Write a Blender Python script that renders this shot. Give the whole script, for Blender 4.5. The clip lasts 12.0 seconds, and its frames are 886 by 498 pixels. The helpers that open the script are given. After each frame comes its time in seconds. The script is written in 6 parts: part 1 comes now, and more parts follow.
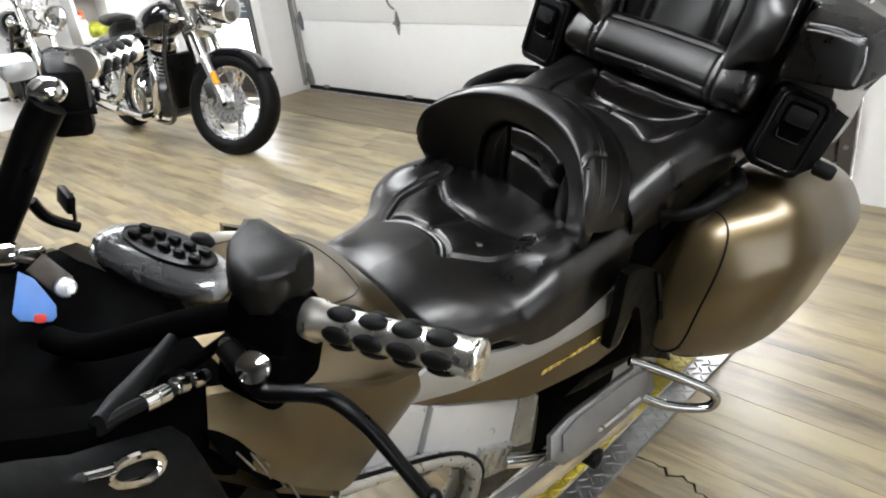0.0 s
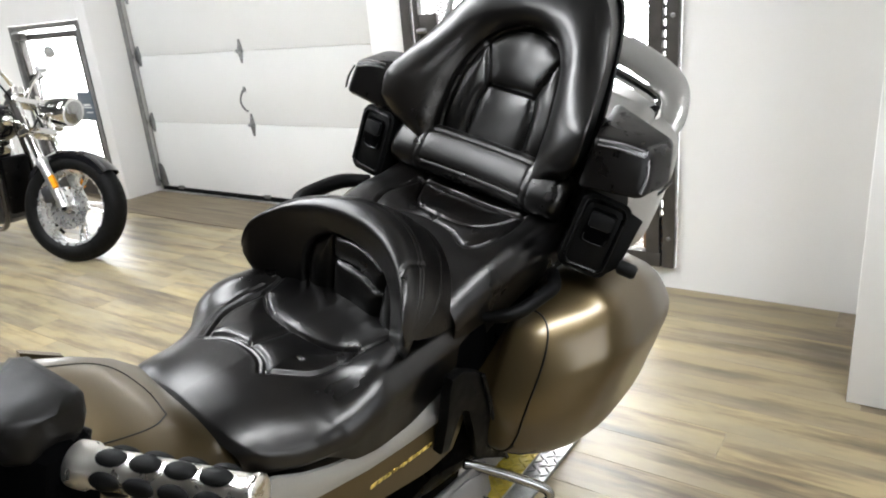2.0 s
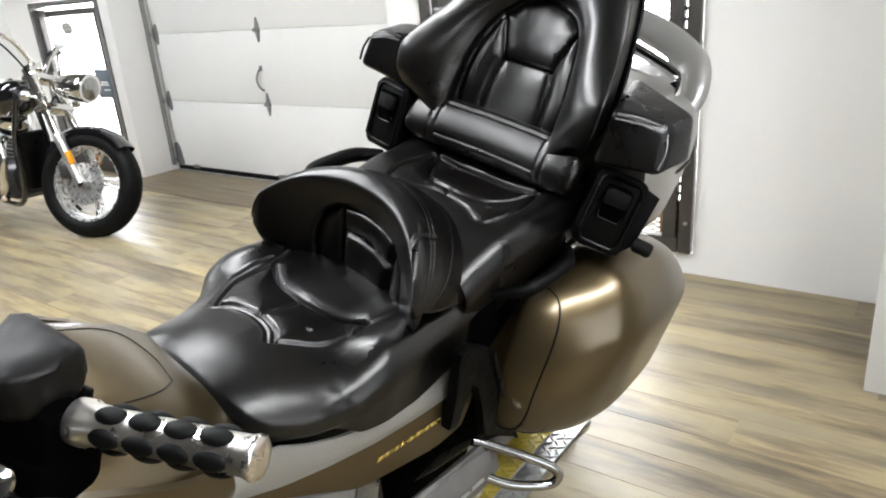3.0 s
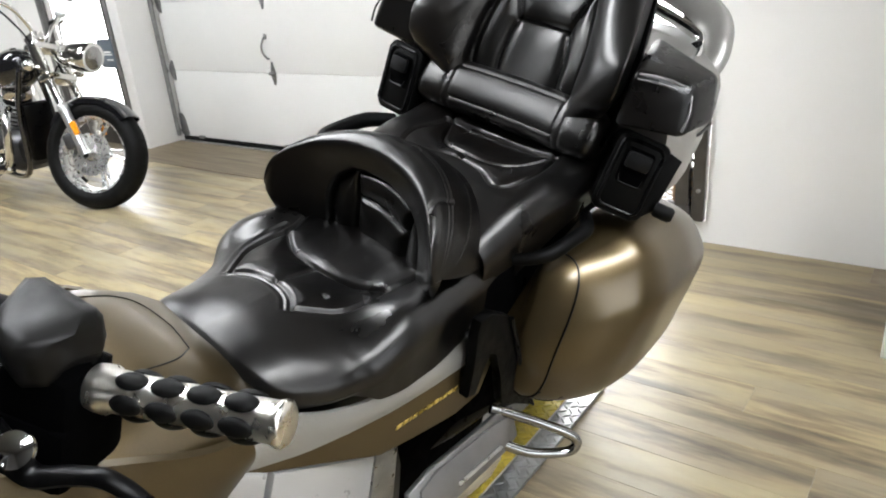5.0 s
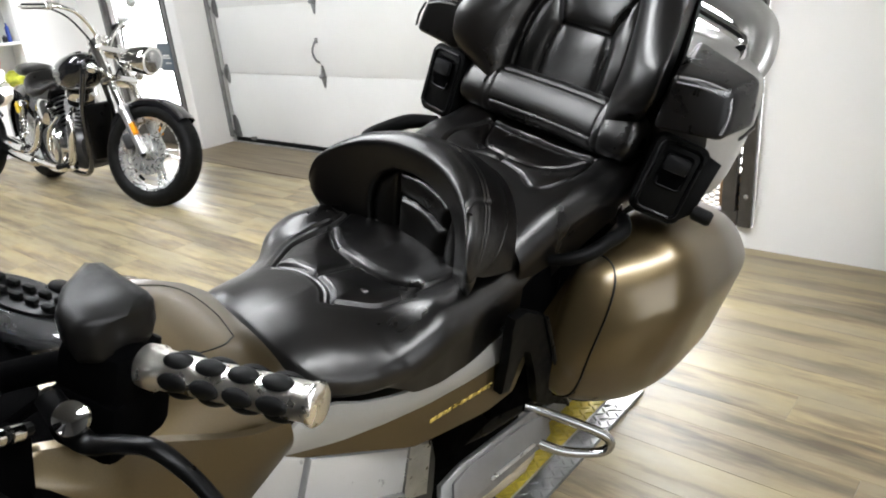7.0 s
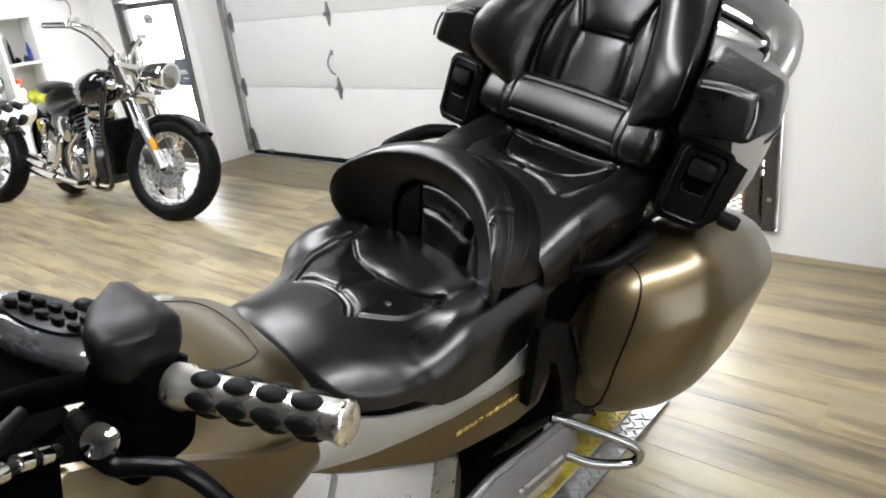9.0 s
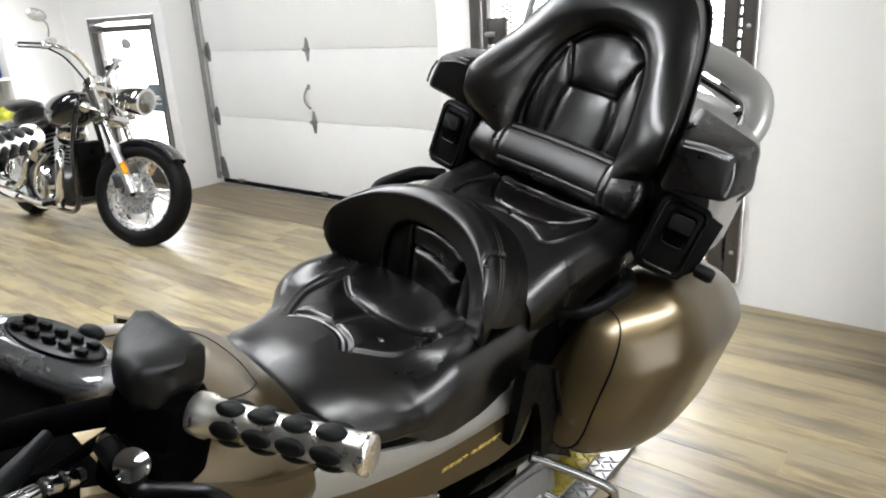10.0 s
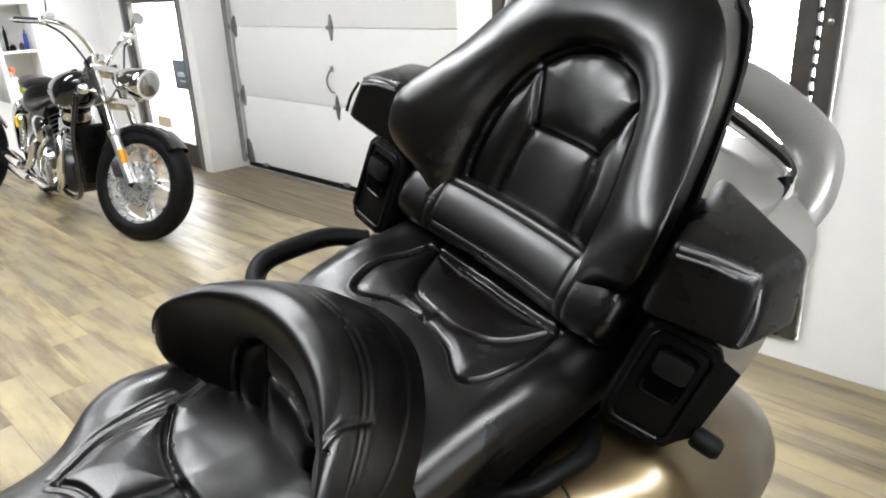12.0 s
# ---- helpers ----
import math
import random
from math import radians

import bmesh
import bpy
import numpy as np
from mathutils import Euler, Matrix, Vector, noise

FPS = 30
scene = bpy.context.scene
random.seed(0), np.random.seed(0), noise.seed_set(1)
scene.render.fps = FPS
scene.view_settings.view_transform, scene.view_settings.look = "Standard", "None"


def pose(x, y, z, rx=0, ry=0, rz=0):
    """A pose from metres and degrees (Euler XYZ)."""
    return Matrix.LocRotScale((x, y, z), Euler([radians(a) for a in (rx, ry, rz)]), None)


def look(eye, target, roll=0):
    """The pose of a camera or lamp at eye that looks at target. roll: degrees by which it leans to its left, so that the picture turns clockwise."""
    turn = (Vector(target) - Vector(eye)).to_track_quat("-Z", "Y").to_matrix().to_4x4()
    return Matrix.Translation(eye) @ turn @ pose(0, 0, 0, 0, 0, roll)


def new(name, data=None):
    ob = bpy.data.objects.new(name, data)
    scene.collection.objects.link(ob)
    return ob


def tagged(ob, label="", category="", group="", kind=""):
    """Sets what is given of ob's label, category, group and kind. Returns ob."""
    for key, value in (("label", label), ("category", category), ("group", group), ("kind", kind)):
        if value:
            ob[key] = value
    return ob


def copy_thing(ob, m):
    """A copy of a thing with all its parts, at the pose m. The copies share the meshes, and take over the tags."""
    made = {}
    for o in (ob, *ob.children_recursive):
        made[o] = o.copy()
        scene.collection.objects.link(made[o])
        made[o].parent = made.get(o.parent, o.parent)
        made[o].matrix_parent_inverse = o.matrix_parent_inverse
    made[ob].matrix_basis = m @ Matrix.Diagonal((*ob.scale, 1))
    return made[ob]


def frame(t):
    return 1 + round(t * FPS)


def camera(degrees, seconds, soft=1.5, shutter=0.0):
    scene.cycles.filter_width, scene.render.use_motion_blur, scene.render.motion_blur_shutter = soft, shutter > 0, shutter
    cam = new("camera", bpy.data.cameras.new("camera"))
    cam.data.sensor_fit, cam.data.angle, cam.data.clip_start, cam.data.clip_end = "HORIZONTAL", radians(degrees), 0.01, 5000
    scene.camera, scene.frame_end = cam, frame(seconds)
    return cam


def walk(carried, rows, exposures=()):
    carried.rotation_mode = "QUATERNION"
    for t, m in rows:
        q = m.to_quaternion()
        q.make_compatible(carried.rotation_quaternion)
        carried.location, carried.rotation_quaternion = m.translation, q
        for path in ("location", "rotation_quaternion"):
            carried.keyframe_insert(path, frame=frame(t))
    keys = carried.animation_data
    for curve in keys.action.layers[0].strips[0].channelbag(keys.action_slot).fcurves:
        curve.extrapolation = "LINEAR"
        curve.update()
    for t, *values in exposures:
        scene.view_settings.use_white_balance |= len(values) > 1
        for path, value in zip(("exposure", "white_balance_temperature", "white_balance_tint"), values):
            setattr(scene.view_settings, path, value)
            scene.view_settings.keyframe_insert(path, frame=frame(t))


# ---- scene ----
cam = camera(64.0, 12.0, soft=2.0)
PATH = [
    (0, (0.846, -0.677, 1.319), (-0.783, 0.584, 0.343), -7.1),
    (0.5, (0.869, -0.622, 1.317), (-0.611, 0.840, 0.385), -5.9),
    (0.7, (0.877, -0.595, 1.328), (-0.550, 0.975, 0.492), -5.2),
    (1, (0.899, -0.599, 1.350), (-0.529, 1.019, 0.614), -5.4),
    (1.5, (0.913, -0.604, 1.349), (-0.501, 1.030, 0.623), -5.7),
    (2, (0.916, -0.604, 1.345), (-0.488, 1.032, 0.600), -5.1),
    (2.5, (0.918, -0.594, 1.323), (-0.477, 1.027, 0.532), -4.5),
    (3, (0.911, -0.593, 1.314), (-0.522, 1.000, 0.532), -4.5),
    (3.2, (0.903, -0.601, 1.316), (-0.573, 0.951, 0.533), -5.6),
    (4.8, (0.880, -0.594, 1.299), (-0.565, 0.958, 0.460), -5.2),
    (5, (0.877, -0.593, 1.295), (-0.550, 0.960, 0.430), -5.0),
    (5.5, (0.884, -0.596, 1.300), (-0.568, 0.962, 0.490), -6.6),
    (6, (0.876, -0.602, 1.290), (-0.572, 0.941, 0.438), -6.0),
    (6.5, (0.906, -0.614, 1.292), (-0.599, 0.897, 0.486), -6.3),
    (7, (0.912, -0.605, 1.296), (-0.627, 0.852, 0.454), -5.4),
    (7.2, (0.917, -0.599, 1.292), (-0.625, 0.862, 0.464), -5.2),
    (8.8, (0.901, -0.599, 1.297), (-0.669, 0.853, 0.506), -7.1),
    (9, (0.894, -0.603, 1.297), (-0.688, 0.824, 0.485), -6.9),
    (9.5, (0.885, -0.630, 1.313), (-0.722, 0.795, 0.548), -4.5),
    (10, (0.879, -0.676, 1.325), (-0.631, 0.877, 0.613), -3.2),
    (10.5, (0.888, -0.685, 1.332), (-0.464, 0.974, 0.543), -7.0),
    (10.7, (0.890, -0.607, 1.345), (-0.480, 1.073, 0.637), -5.8),
    (10.9, (0.882, -0.519, 1.353), (-0.579, 1.101, 0.689), -4.3),
    (11, (0.874, -0.481, 1.346), (-0.614, 1.114, 0.681), -2.5),
    (11.2, (0.876, -0.410, 1.352), (-0.659, 1.121, 0.646), -0.2),
    (11.5, (0.826, -0.316, 1.346), (-0.789, 1.123, 0.622), -1.9),
    (11.7, (0.780, -0.236, 1.342), (-0.843, 1.174, 0.582), -2.0),
    (12, (0.696, -0.076, 1.377), (-0.946, 1.293, 0.583), -2.5),
]
walk(cam, [(t, look(eye, target, roll)) for t, eye, target, roll in PATH], exposures=[(0, 0.39), (12, 0.39)])

# ---- world and light ----
world = bpy.data.worlds.new("sky")
scene.world = world
world.use_nodes = True
wn = world.node_tree.nodes
sky = wn.new("ShaderNodeTexSky")
sky.sky_type, sky.sun_disc = "NISHITA", False
sky.sun_elevation, sky.sun_rotation = radians(38), radians(300)
world.node_tree.links.new(sky.outputs[0], wn["Background"].inputs[0])
wn["Background"].inputs[1].default_value = 0.12

ROOM = pose(0, 2.42, 0, 0, 0, 5.0)      # u along the far wall, v into it
LEAN_DEG = 13.5
BIKE_SIZE = 1.14                        # true size of the touring motorcycle against its own units
BIKE = pose(-0.3553, 0.0868, -0.1828, 0, LEAN_DEG, 0) @ Matrix.Scale(BIKE_SIZE, 4)


def area_light(name, m, sx, sy, watts, colour):
    d = bpy.data.lights.new(name, "AREA")
    d.shape, d.size, d.size_y, d.energy, d.color = "RECTANGLE", sx, sy, watts, colour
    ob = new(name, d)
    ob.matrix_world = m
    return ob


# daylight fills the glazed exit door and the grille window
area_light("exit_daylight", ROOM @ pose(-5.58, 0.42, 0.85, -90, 0, 0), 0.95, 1.2, 24, (0.95, 0.98, 1.0))
area_light("window_daylight", ROOM @ pose(-0.98, 0.30, 1.2, -90, 0, 0), 1.3, 1.9, 75, (0.95, 0.98, 1.0))
# added lamp for the bike's left side; no opening is known there
area_light("added_side_light", ROOM @ pose(3.2, -2.85, 1.45, 0, 90, 0), 2.0, 1.4, 24, (0.97, 0.98, 1.0))


# ---- materials ----
def material(name, colour, rough=0.5, metal=0.0, coat=0.0, spec=0.5):
    m = bpy.data.materials.new(name)
    m.use_nodes = True
    b = m.node_tree.nodes["Principled BSDF"]
    b.inputs["Base Color"].default_value = (*colour, 1)
    b.inputs["Roughness"].default_value = rough
    b.inputs["Metallic"].default_value = metal
    b.inputs["Coat Weight"].default_value = coat
    b.inputs["Coat Roughness"].default_value = 0.04
    b.inputs["Specular IOR Level"].default_value = spec
    return m


def add(m, kind, **values):
    n = m.node_tree.nodes.new("ShaderNode" + kind)
    for key, value in values.items():
        n.inputs[key.replace("_", " ")].default_value = value
    return n


def wire(m, a, b):
    m.node_tree.links.new(a, b)


def surface(m):
    return m.node_tree.nodes["Principled BSDF"]


def coords(m, scale=(1, 1, 1), rot=(0, 0, 0)):
    c, mp = add(m, "TexCoord"), add(m, "Mapping")
    mp.inputs["Scale"].default_value, mp.inputs["Rotation"].default_value = scale, rot
    wire(m, c.outputs["Object"], mp.inputs["Vector"])
    return mp.outputs["Vector"]


def noise_tex(m, vec, scale, detail=4.0, rough=0.55):
    n = add(m, "TexNoise", Scale=scale, Detail=detail, Roughness=rough)
    wire(m, vec, n.inputs["Vector"])
    return n.outputs["Fac"]


def ramp(m, fac, stops):
    r = add(m, "ValToRGB")
    e = r.color_ramp.elements
    while len(e) < len(stops):
        e.new(0.5)
    for el, (p, c) in zip(e, stops):
        el.position, el.color = p, (*c, 1) if len(c) == 3 else c
    wire(m, fac, r.inputs["Fac"])
    return r.outputs["Color"]


def grey(v):
    return (v, v, v)


def bump(m, height, strength, distance, after=None):
    b = add(m, "Bump", Strength=strength, Distance=distance)
    wire(m, height, b.inputs["Height"])
    if after is not None:
        wire(m, after, b.inputs["Normal"])
    wire(m, b.outputs["Normal"], surface(m).inputs["Normal"])
    return b.outputs["Normal"]


def mix(m, fac, a, b, mode="MIX"):
    n = m.node_tree.nodes.new("ShaderNodeMix")
    n.data_type, n.blend_type = "RGBA", mode
    for sock, value in ((n.inputs[0], fac), (n.inputs[6], a), (n.inputs[7], b)):
        if isinstance(value, bpy.types.NodeSocket):
            wire(m, value, sock)
        elif isinstance(value, tuple):
            sock.default_value = (*value, 1)
        else:
            sock.default_value = value
    return n.outputs[2]


def worn(name, colour, rough, metal=0.0, coat=0.0, amount=0.15, scale=9.0, spread=0.12, fine=0.0, fine_scale=300, spec=0.5):
    """A surface with large uneven tone, uneven gloss and a fine grain."""
    m = material(name, colour, rough, metal, coat, spec)
    v = coords(m)
    big = noise_tex(m, v, scale, 6)
    lo, hi = tuple(c * (1 - amount) for c in colour), tuple(min(1, c * (1 + amount)) for c in colour)
    wire(m, ramp(m, big, [(0.3, lo), (0.7, hi)]), surface(m).inputs["Base Color"])
    wire(m, ramp(m, noise_tex(m, v, scale * 3.7, 5), [(0.3, grey(max(0.02, rough - spread))), (0.7, grey(rough + spread))]), surface(m).inputs["Roughness"])
    if fine:
        bump(m, noise_tex(m, v, fine_scale, 3), fine, 0.001)
    return m


def leather_mat():
    m = material("black_leather", (0.006, 0.0055, 0.005), 0.4, spec=0.52)
    v = coords(m)
    tone = ramp(m, noise_tex(m, v, 7, 5), [(0.45, (0.0008, 0.0007, 0.0007)), (0.78, (0.0042, 0.0030, 0.0023))])
    wire(m, tone, surface(m).inputs["Base Color"])
    wire(m, ramp(m, noise_tex(m, v, 11, 4), [(0.3, grey(0.265)), (0.7, grey(0.345))]), surface(m).inputs["Roughness"])
    surface(m).inputs["Specular Tint"].default_value = (1.0, 0.975, 0.95, 1)
    vor = add(m, "TexVoronoi", Scale=420.0)
    wire(m, v, vor.inputs["Vector"])
    first = add(m, "Bump", Strength=0.22, Distance=0.0005)
    wire(m, vor.outputs["Distance"], first.inputs["Height"])
    bump(m, noise_tex(m, v, 38, 6, 0.6), 0.13, 0.003, first.outputs["Normal"])
    return m


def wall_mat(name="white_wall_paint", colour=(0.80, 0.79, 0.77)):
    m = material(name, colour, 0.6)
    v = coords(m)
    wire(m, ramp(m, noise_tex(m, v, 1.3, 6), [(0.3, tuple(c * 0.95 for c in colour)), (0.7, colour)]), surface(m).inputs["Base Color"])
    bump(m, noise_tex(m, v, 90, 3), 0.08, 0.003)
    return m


def plank_mat():
    m = material("oak_vinyl_plank", (0.4, 0.3, 0.2), 0.38)
    v = coords(m, (1.3, 10, 10))
    info = m.node_tree.nodes.new("ShaderNodeObjectInfo")
    shift = add(m, "VectorMath")
    scale = add(m, "VectorMath")
    scale.operation = "SCALE"
    comb = add(m, "CombineXYZ")
    for k in (0, 1, 2):
        wire(m, info.outputs["Random"], comb.inputs[k])
    wire(m, comb.outputs[0], scale.inputs[0])
    scale.inputs["Scale"].default_value = 37.0
    wire(m, v, shift.inputs[0])
    wire(m, scale.outputs[0], shift.inputs[1])
    g = shift.outputs[0]
    grain = noise_tex(m, g, 1.1, 7, 0.62)
    tone = ramp(m, grain, [(0.34, (0.115, 0.088, 0.056)), (0.44, (0.225, 0.180, 0.112)), (0.53, (0.360, 0.297, 0.175)), (0.66, (0.385, 0.325, 0.205))])
    each = ramp(m, info.outputs["Random"], [(0.0, (0.74, 0.71, 0.67)), (0.25, (1.0, 0.97, 0.9)), (0.45, (0.80, 0.80, 0.79)), (0.65, (1.06, 1.0, 0.88)), (0.82, (0.89, 0.87, 0.83)), (1.0, (0.97, 0.93, 0.83))])
    base = mix(m, 1.0, tone, each, "MULTIPLY")
    cloud = noise_tex(m, coords(m, (0.9, 2.2, 2.2)), 1.9, 5, 0.6)
    base = mix(m, ramp(m, cloud, [(0.40, grey(0.0)), (0.62, grey(0.5))]), base, (0.155, 0.135, 0.10))
    dust = noise_tex(m, coords(m, (0.5, 0.5, 0.5)), 2.2, 6)
    wire(m, mix(m, ramp(m, dust, [(0.48, grey(0.0)), (0.75, grey(0.32))]), base, (0.38, 0.345, 0.275)), surface(m).inputs["Base Color"])
    surface(m).inputs["Specular IOR Level"].default_value = 0.45
    wire(m, ramp(m, noise_tex(m, g, 2.3, 5), [(0.3, grey(0.31)), (0.7, grey(0.47))]), surface(m).inputs["Roughness"])
    bump(m, grain, 0.10, 0.0012)
    return m


def paint_mat(name, colour, metal=0.55):
    m = material(name, colour, 0.34, metal, 0.7)
    v = coords(m)
    flake = noise_tex(m, v, 900, 2)
    big = noise_tex(m, v, 4, 4)
    c1 = ramp(m, flake, [(0.35, tuple(c * 0.92 for c in colour)), (0.7, tuple(c * 1.10 for c in colour))])
    wire(m, mix(m, ramp(m, big, [(0.4, grey(0)), (0.7, grey(0.25))]), c1, tuple(c * 0.85 for c in colour)), surface(m).inputs["Base Color"])
    wire(m, ramp(m, noise_tex(m, v, 14, 5), [(0.35, grey(0.15)), (0.75, grey(0.21))]), surface(m).inputs["Coat Roughness"])
    return m


LEATHER = leather_mat()
WALL = wall_mat()
DOOR_WHITE = wall_mat("door_white_steel", (0.78, 0.775, 0.75))
# the ceiling is unseen; a low tone stands in for its lack of light
CEIL = wall_mat("darkened_unseen_ceiling", (0.10, 0.10, 0.10))
# walls out of view: their dimness is put into the colour, for black reflections
UNSEEN_DARK = wall_mat("darkened_unseen_wall", (0.07, 0.069, 0.068))
PLANK = plank_mat()
DARK_PLANK = worn("dark_oak_board", (0.19, 0.15, 0.10), 0.42, amount=0.3, scale=6)
# black plastic with almost no gloss; deep shade is put into this colour too
DEEPBLACK = worn("matt_black_with_shade", (0.0007, 0.0007, 0.0008), 0.8, amount=0.3, spec=0.015)


def board_mat():
    m = material("worn_timber_board", (0.2, 0.17, 0.12), 0.45)
    v = coords(m, (1.2, 22, 22))
    grain = noise_tex(m, v, 1.4, 7, 0.6)
    wire(m, ramp(m, grain, [(0.3, (0.085, 0.062, 0.036)), (0.5, (0.155, 0.118, 0.070)), (0.7, (0.215, 0.172, 0.112))]), surface(m).inputs["Base Color"])
    bump(m, grain, 0.25, 0.002)
    return m


BOARD = board_mat()
BRONZE = paint_mat("bronze_metallic_paint", (0.100, 0.072, 0.033), 0.85)
SILVER = paint_mat("champagne_silver_paint", (0.27, 0.26, 0.243), 0.4)
PLASTIC = worn("black_textured_plastic", (0.0010, 0.0010, 0.0010), 0.5, amount=0.3, fine=0.35, fine_scale=900, spec=0.11)
SATIN = worn("satin_black_plastic", (0.0010, 0.0010, 0.0011), 0.36, amount=0.3, spec=0.14)
RUBBER = worn("black_rubber", (0.0022, 0.0022, 0.0021), 0.58, amount=0.3, fine=0.2, spec=0.16)
CHROME = worn("chrome", (0.78, 0.77, 0.75), 0.09, 1.0, spread=0.05, amount=0.06)
GRIPCHROME = worn("satin_chrome", (0.78, 0.75, 0.70), 0.29, 1.0, spread=0.06, amount=0.06)
POLISHED = worn("polished_cast_aluminium", (0.70, 0.695, 0.68), 0.28, 0.85, amount=0.08, spread=0.06)
STEEL = worn("galvanised_steel", (0.30, 0.30, 0.295), 0.40, 0.9, amount=0.2, scale=30)
ALU = worn("brushed_aluminium", (0.55, 0.55, 0.54), 0.34, 0.85, amount=0.15, scale=20)
GREYP = worn("silver_grey_plastic", (0.50, 0.50, 0.495), 0.30, 0.25, 0.4, amount=0.04, spread=0.03)
GOLD = worn("gold_foil", (0.70, 0.52, 0.14), 0.3, 0.9)
YELLOW = worn("worn_yellow_paint", (0.52, 0.40, 0.035), 0.5, amount=0.35, scale=25)
AMBER = material("amber_reflector", (0.85, 0.33, 0.02), 0.2)
GLOSSBLK = material("gloss_black_paint", (0.006, 0.006, 0.007), 0.12, 0, 1.0)
FRAMEDK = worn("dark_bronze_frame", (0.06, 0.055, 0.05), 0.45, 0.3, amount=0.25)
DARKMETAL = worn("dark_cast_metal", (0.07, 0.07, 0.072), 0.42, 0.7, amount=0.3)
DARKGREY = worn("dark_grey_plastic", (0.003, 0.0031, 0.0034), 0.5, amount=0.3, spec=0.14)
TAGBLUE = worn("blue_key_tag", (0.10, 0.24, 0.60), 0.45)
CONSOLE = worn("glossy_grey_console", (0.26, 0.26, 0.265), 0.24, 0.8, 0.8, amount=0.3, spread=0.08)
TAGRED = worn("red_dot", (0.6, 0.03, 0.02), 0.5)
FOB = worn("dark_brown_leather_fob", (0.022, 0.014, 0.008), 0.5, amount=0.4, scale=60)


def glass_mat():
    m = material("clear_glass", (1, 1, 1), 0.02)
    surface(m).inputs["Transmission Weight"].default_value = 1.0
    surface(m).inputs["IOR"].default_value = 1.45
    return m


GLASS = glass_mat()


def glow(name, colour, strength):
    m = material(name, colour, 0.5)
    surface(m).inputs["Emission Color"].default_value = (*colour, 1)
    surface(m).inputs["Emission Strength"].default_value = strength
    return m


OUTSIDE = glow("bright_overcast_outside", (0.97, 0.98, 1.0), 5.0)
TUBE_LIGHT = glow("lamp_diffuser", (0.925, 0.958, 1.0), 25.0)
WOODBROWN = worn("brown_timber", (0.23, 0.13, 0.06), 0.55, amount=0.3)
DULLMETAL = worn("worn_grey_metal", (0.21, 0.207, 0.20), 0.42, 0.8, amount=0.2, scale=22)
# plain chrome, its dark reflections put into a lower base colour
DARKCHROME = worn("darkened_chrome", (0.34, 0.335, 0.33), 0.12, 1.0, spread=0.05, amount=0.08)
HOOD = worn("grey_black_hood_plastic", (0.0040, 0.0036, 0.0031), 0.45, amount=0.25, fine=0.15, fine_scale=900, spec=0.2)
GREYFRAME = worn("grey_anodised_frame", (0.16, 0.155, 0.15), 0.4, 0.5, amount=0.2)
SLATE = worn("slate_blue_board", (0.10, 0.125, 0.15), 0.5)
SHELFBACK = wall_mat("shelf_back_paint", (0.62, 0.61, 0.58))
BLUEP = worn("blue_paint", (0.03, 0.07, 0.35), 0.4)
ORANGE = worn("orange_plastic", (0.85, 0.13, 0.03), 0.4)
LIME = worn("yellow_green_cloth", (0.32, 0.33, 0.03), 0.8, amount=0.4, scale=20)
WHITEPLATE = worn("worn_pale_deck_paint", (0.52, 0.49, 0.44), 0.5, amount=0.2, scale=14)
YELLOWTAG = worn("yellow_enamel", (0.75, 0.52, 0.03), 0.4)
LENSMAT = material("ribbed_clear_lens", (0.36, 0.36, 0.35), 0.16, 0.75, 0.6)
# unseen fittings: kind from a mirrored strip, places set for highlights and walls
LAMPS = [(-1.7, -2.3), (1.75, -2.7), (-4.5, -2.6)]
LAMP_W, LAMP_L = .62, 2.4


# ---- mesh tools ----
def mesh_of(name, verts, faces):
    me = bpy.data.meshes.new(name)
    me.from_pydata([tuple(map(float, v)) for v in verts], [], faces)
    me.update()
    return me


def finish(me, mat, smooth=True, angle=40):
    me.materials.append(mat)
    bm = bmesh.new()
    bm.from_mesh(me)
    bmesh.ops.recalc_face_normals(bm, faces=bm.faces)
    for f in bm.faces:
        f.smooth = smooth
    if smooth:
        for e in bm.edges:
            if len(e.link_faces) == 2 and e.calc_face_angle(0) > radians(angle):
                e.smooth = False
    bm.to_mesh(me)
    bm.free()
    return me


def part(name, bm, mat, parent=None, label="", m=None, smooth=True, angle=40):
    """Links a bmesh or a mesh as one object under a thing or a part."""
    if isinstance(bm, bmesh.types.BMesh):
        me = bpy.data.meshes.new(name)
        bm.to_mesh(me)
        bm.free()
    else:
        me = bm
    if not me.materials:
        finish(me, mat, smooth, angle)
    ob = new(name, me)
    if parent is not None:
        ob.parent = parent
    if m is not None:
        ob.matrix_local = m
    if label:
        tagged(ob, label)
    return ob


def thing(name, label, category, m, group="", kind=""):
    ob = new(name)
    ob.empty_display_size = 0.1
    ob.matrix_world = m
    return tagged(ob, label, category, group, kind)


def box(sx, sy, sz, bevel=0.0, m=None, seg=2, taper=1.0):
    """A box about its middle, its edges rounded; taper: the top's size against the bottom's."""
    bm = bmesh.new()
    bmesh.ops.create_cube(bm, size=1)
    for v in bm.verts:
        k = taper if v.co.z > 0 else 1
        v.co = Vector((v.co.x * sx * k, v.co.y * sy * k, v.co.z * sz))
    if bevel:
        bmesh.ops.bevel(bm, geom=bm.edges[:], offset=bevel, segments=seg, profile=0.5, affect="EDGES")
    if m is not None:
        bm.transform(m)
    return bm


def joined(*some):
    out = bmesh.new()
    for bm in some:
        me = bpy.data.meshes.new("tmp")
        bm.to_mesh(me)
        bm.free()
        out.from_mesh(me)
        bpy.data.meshes.remove(me)
    return out


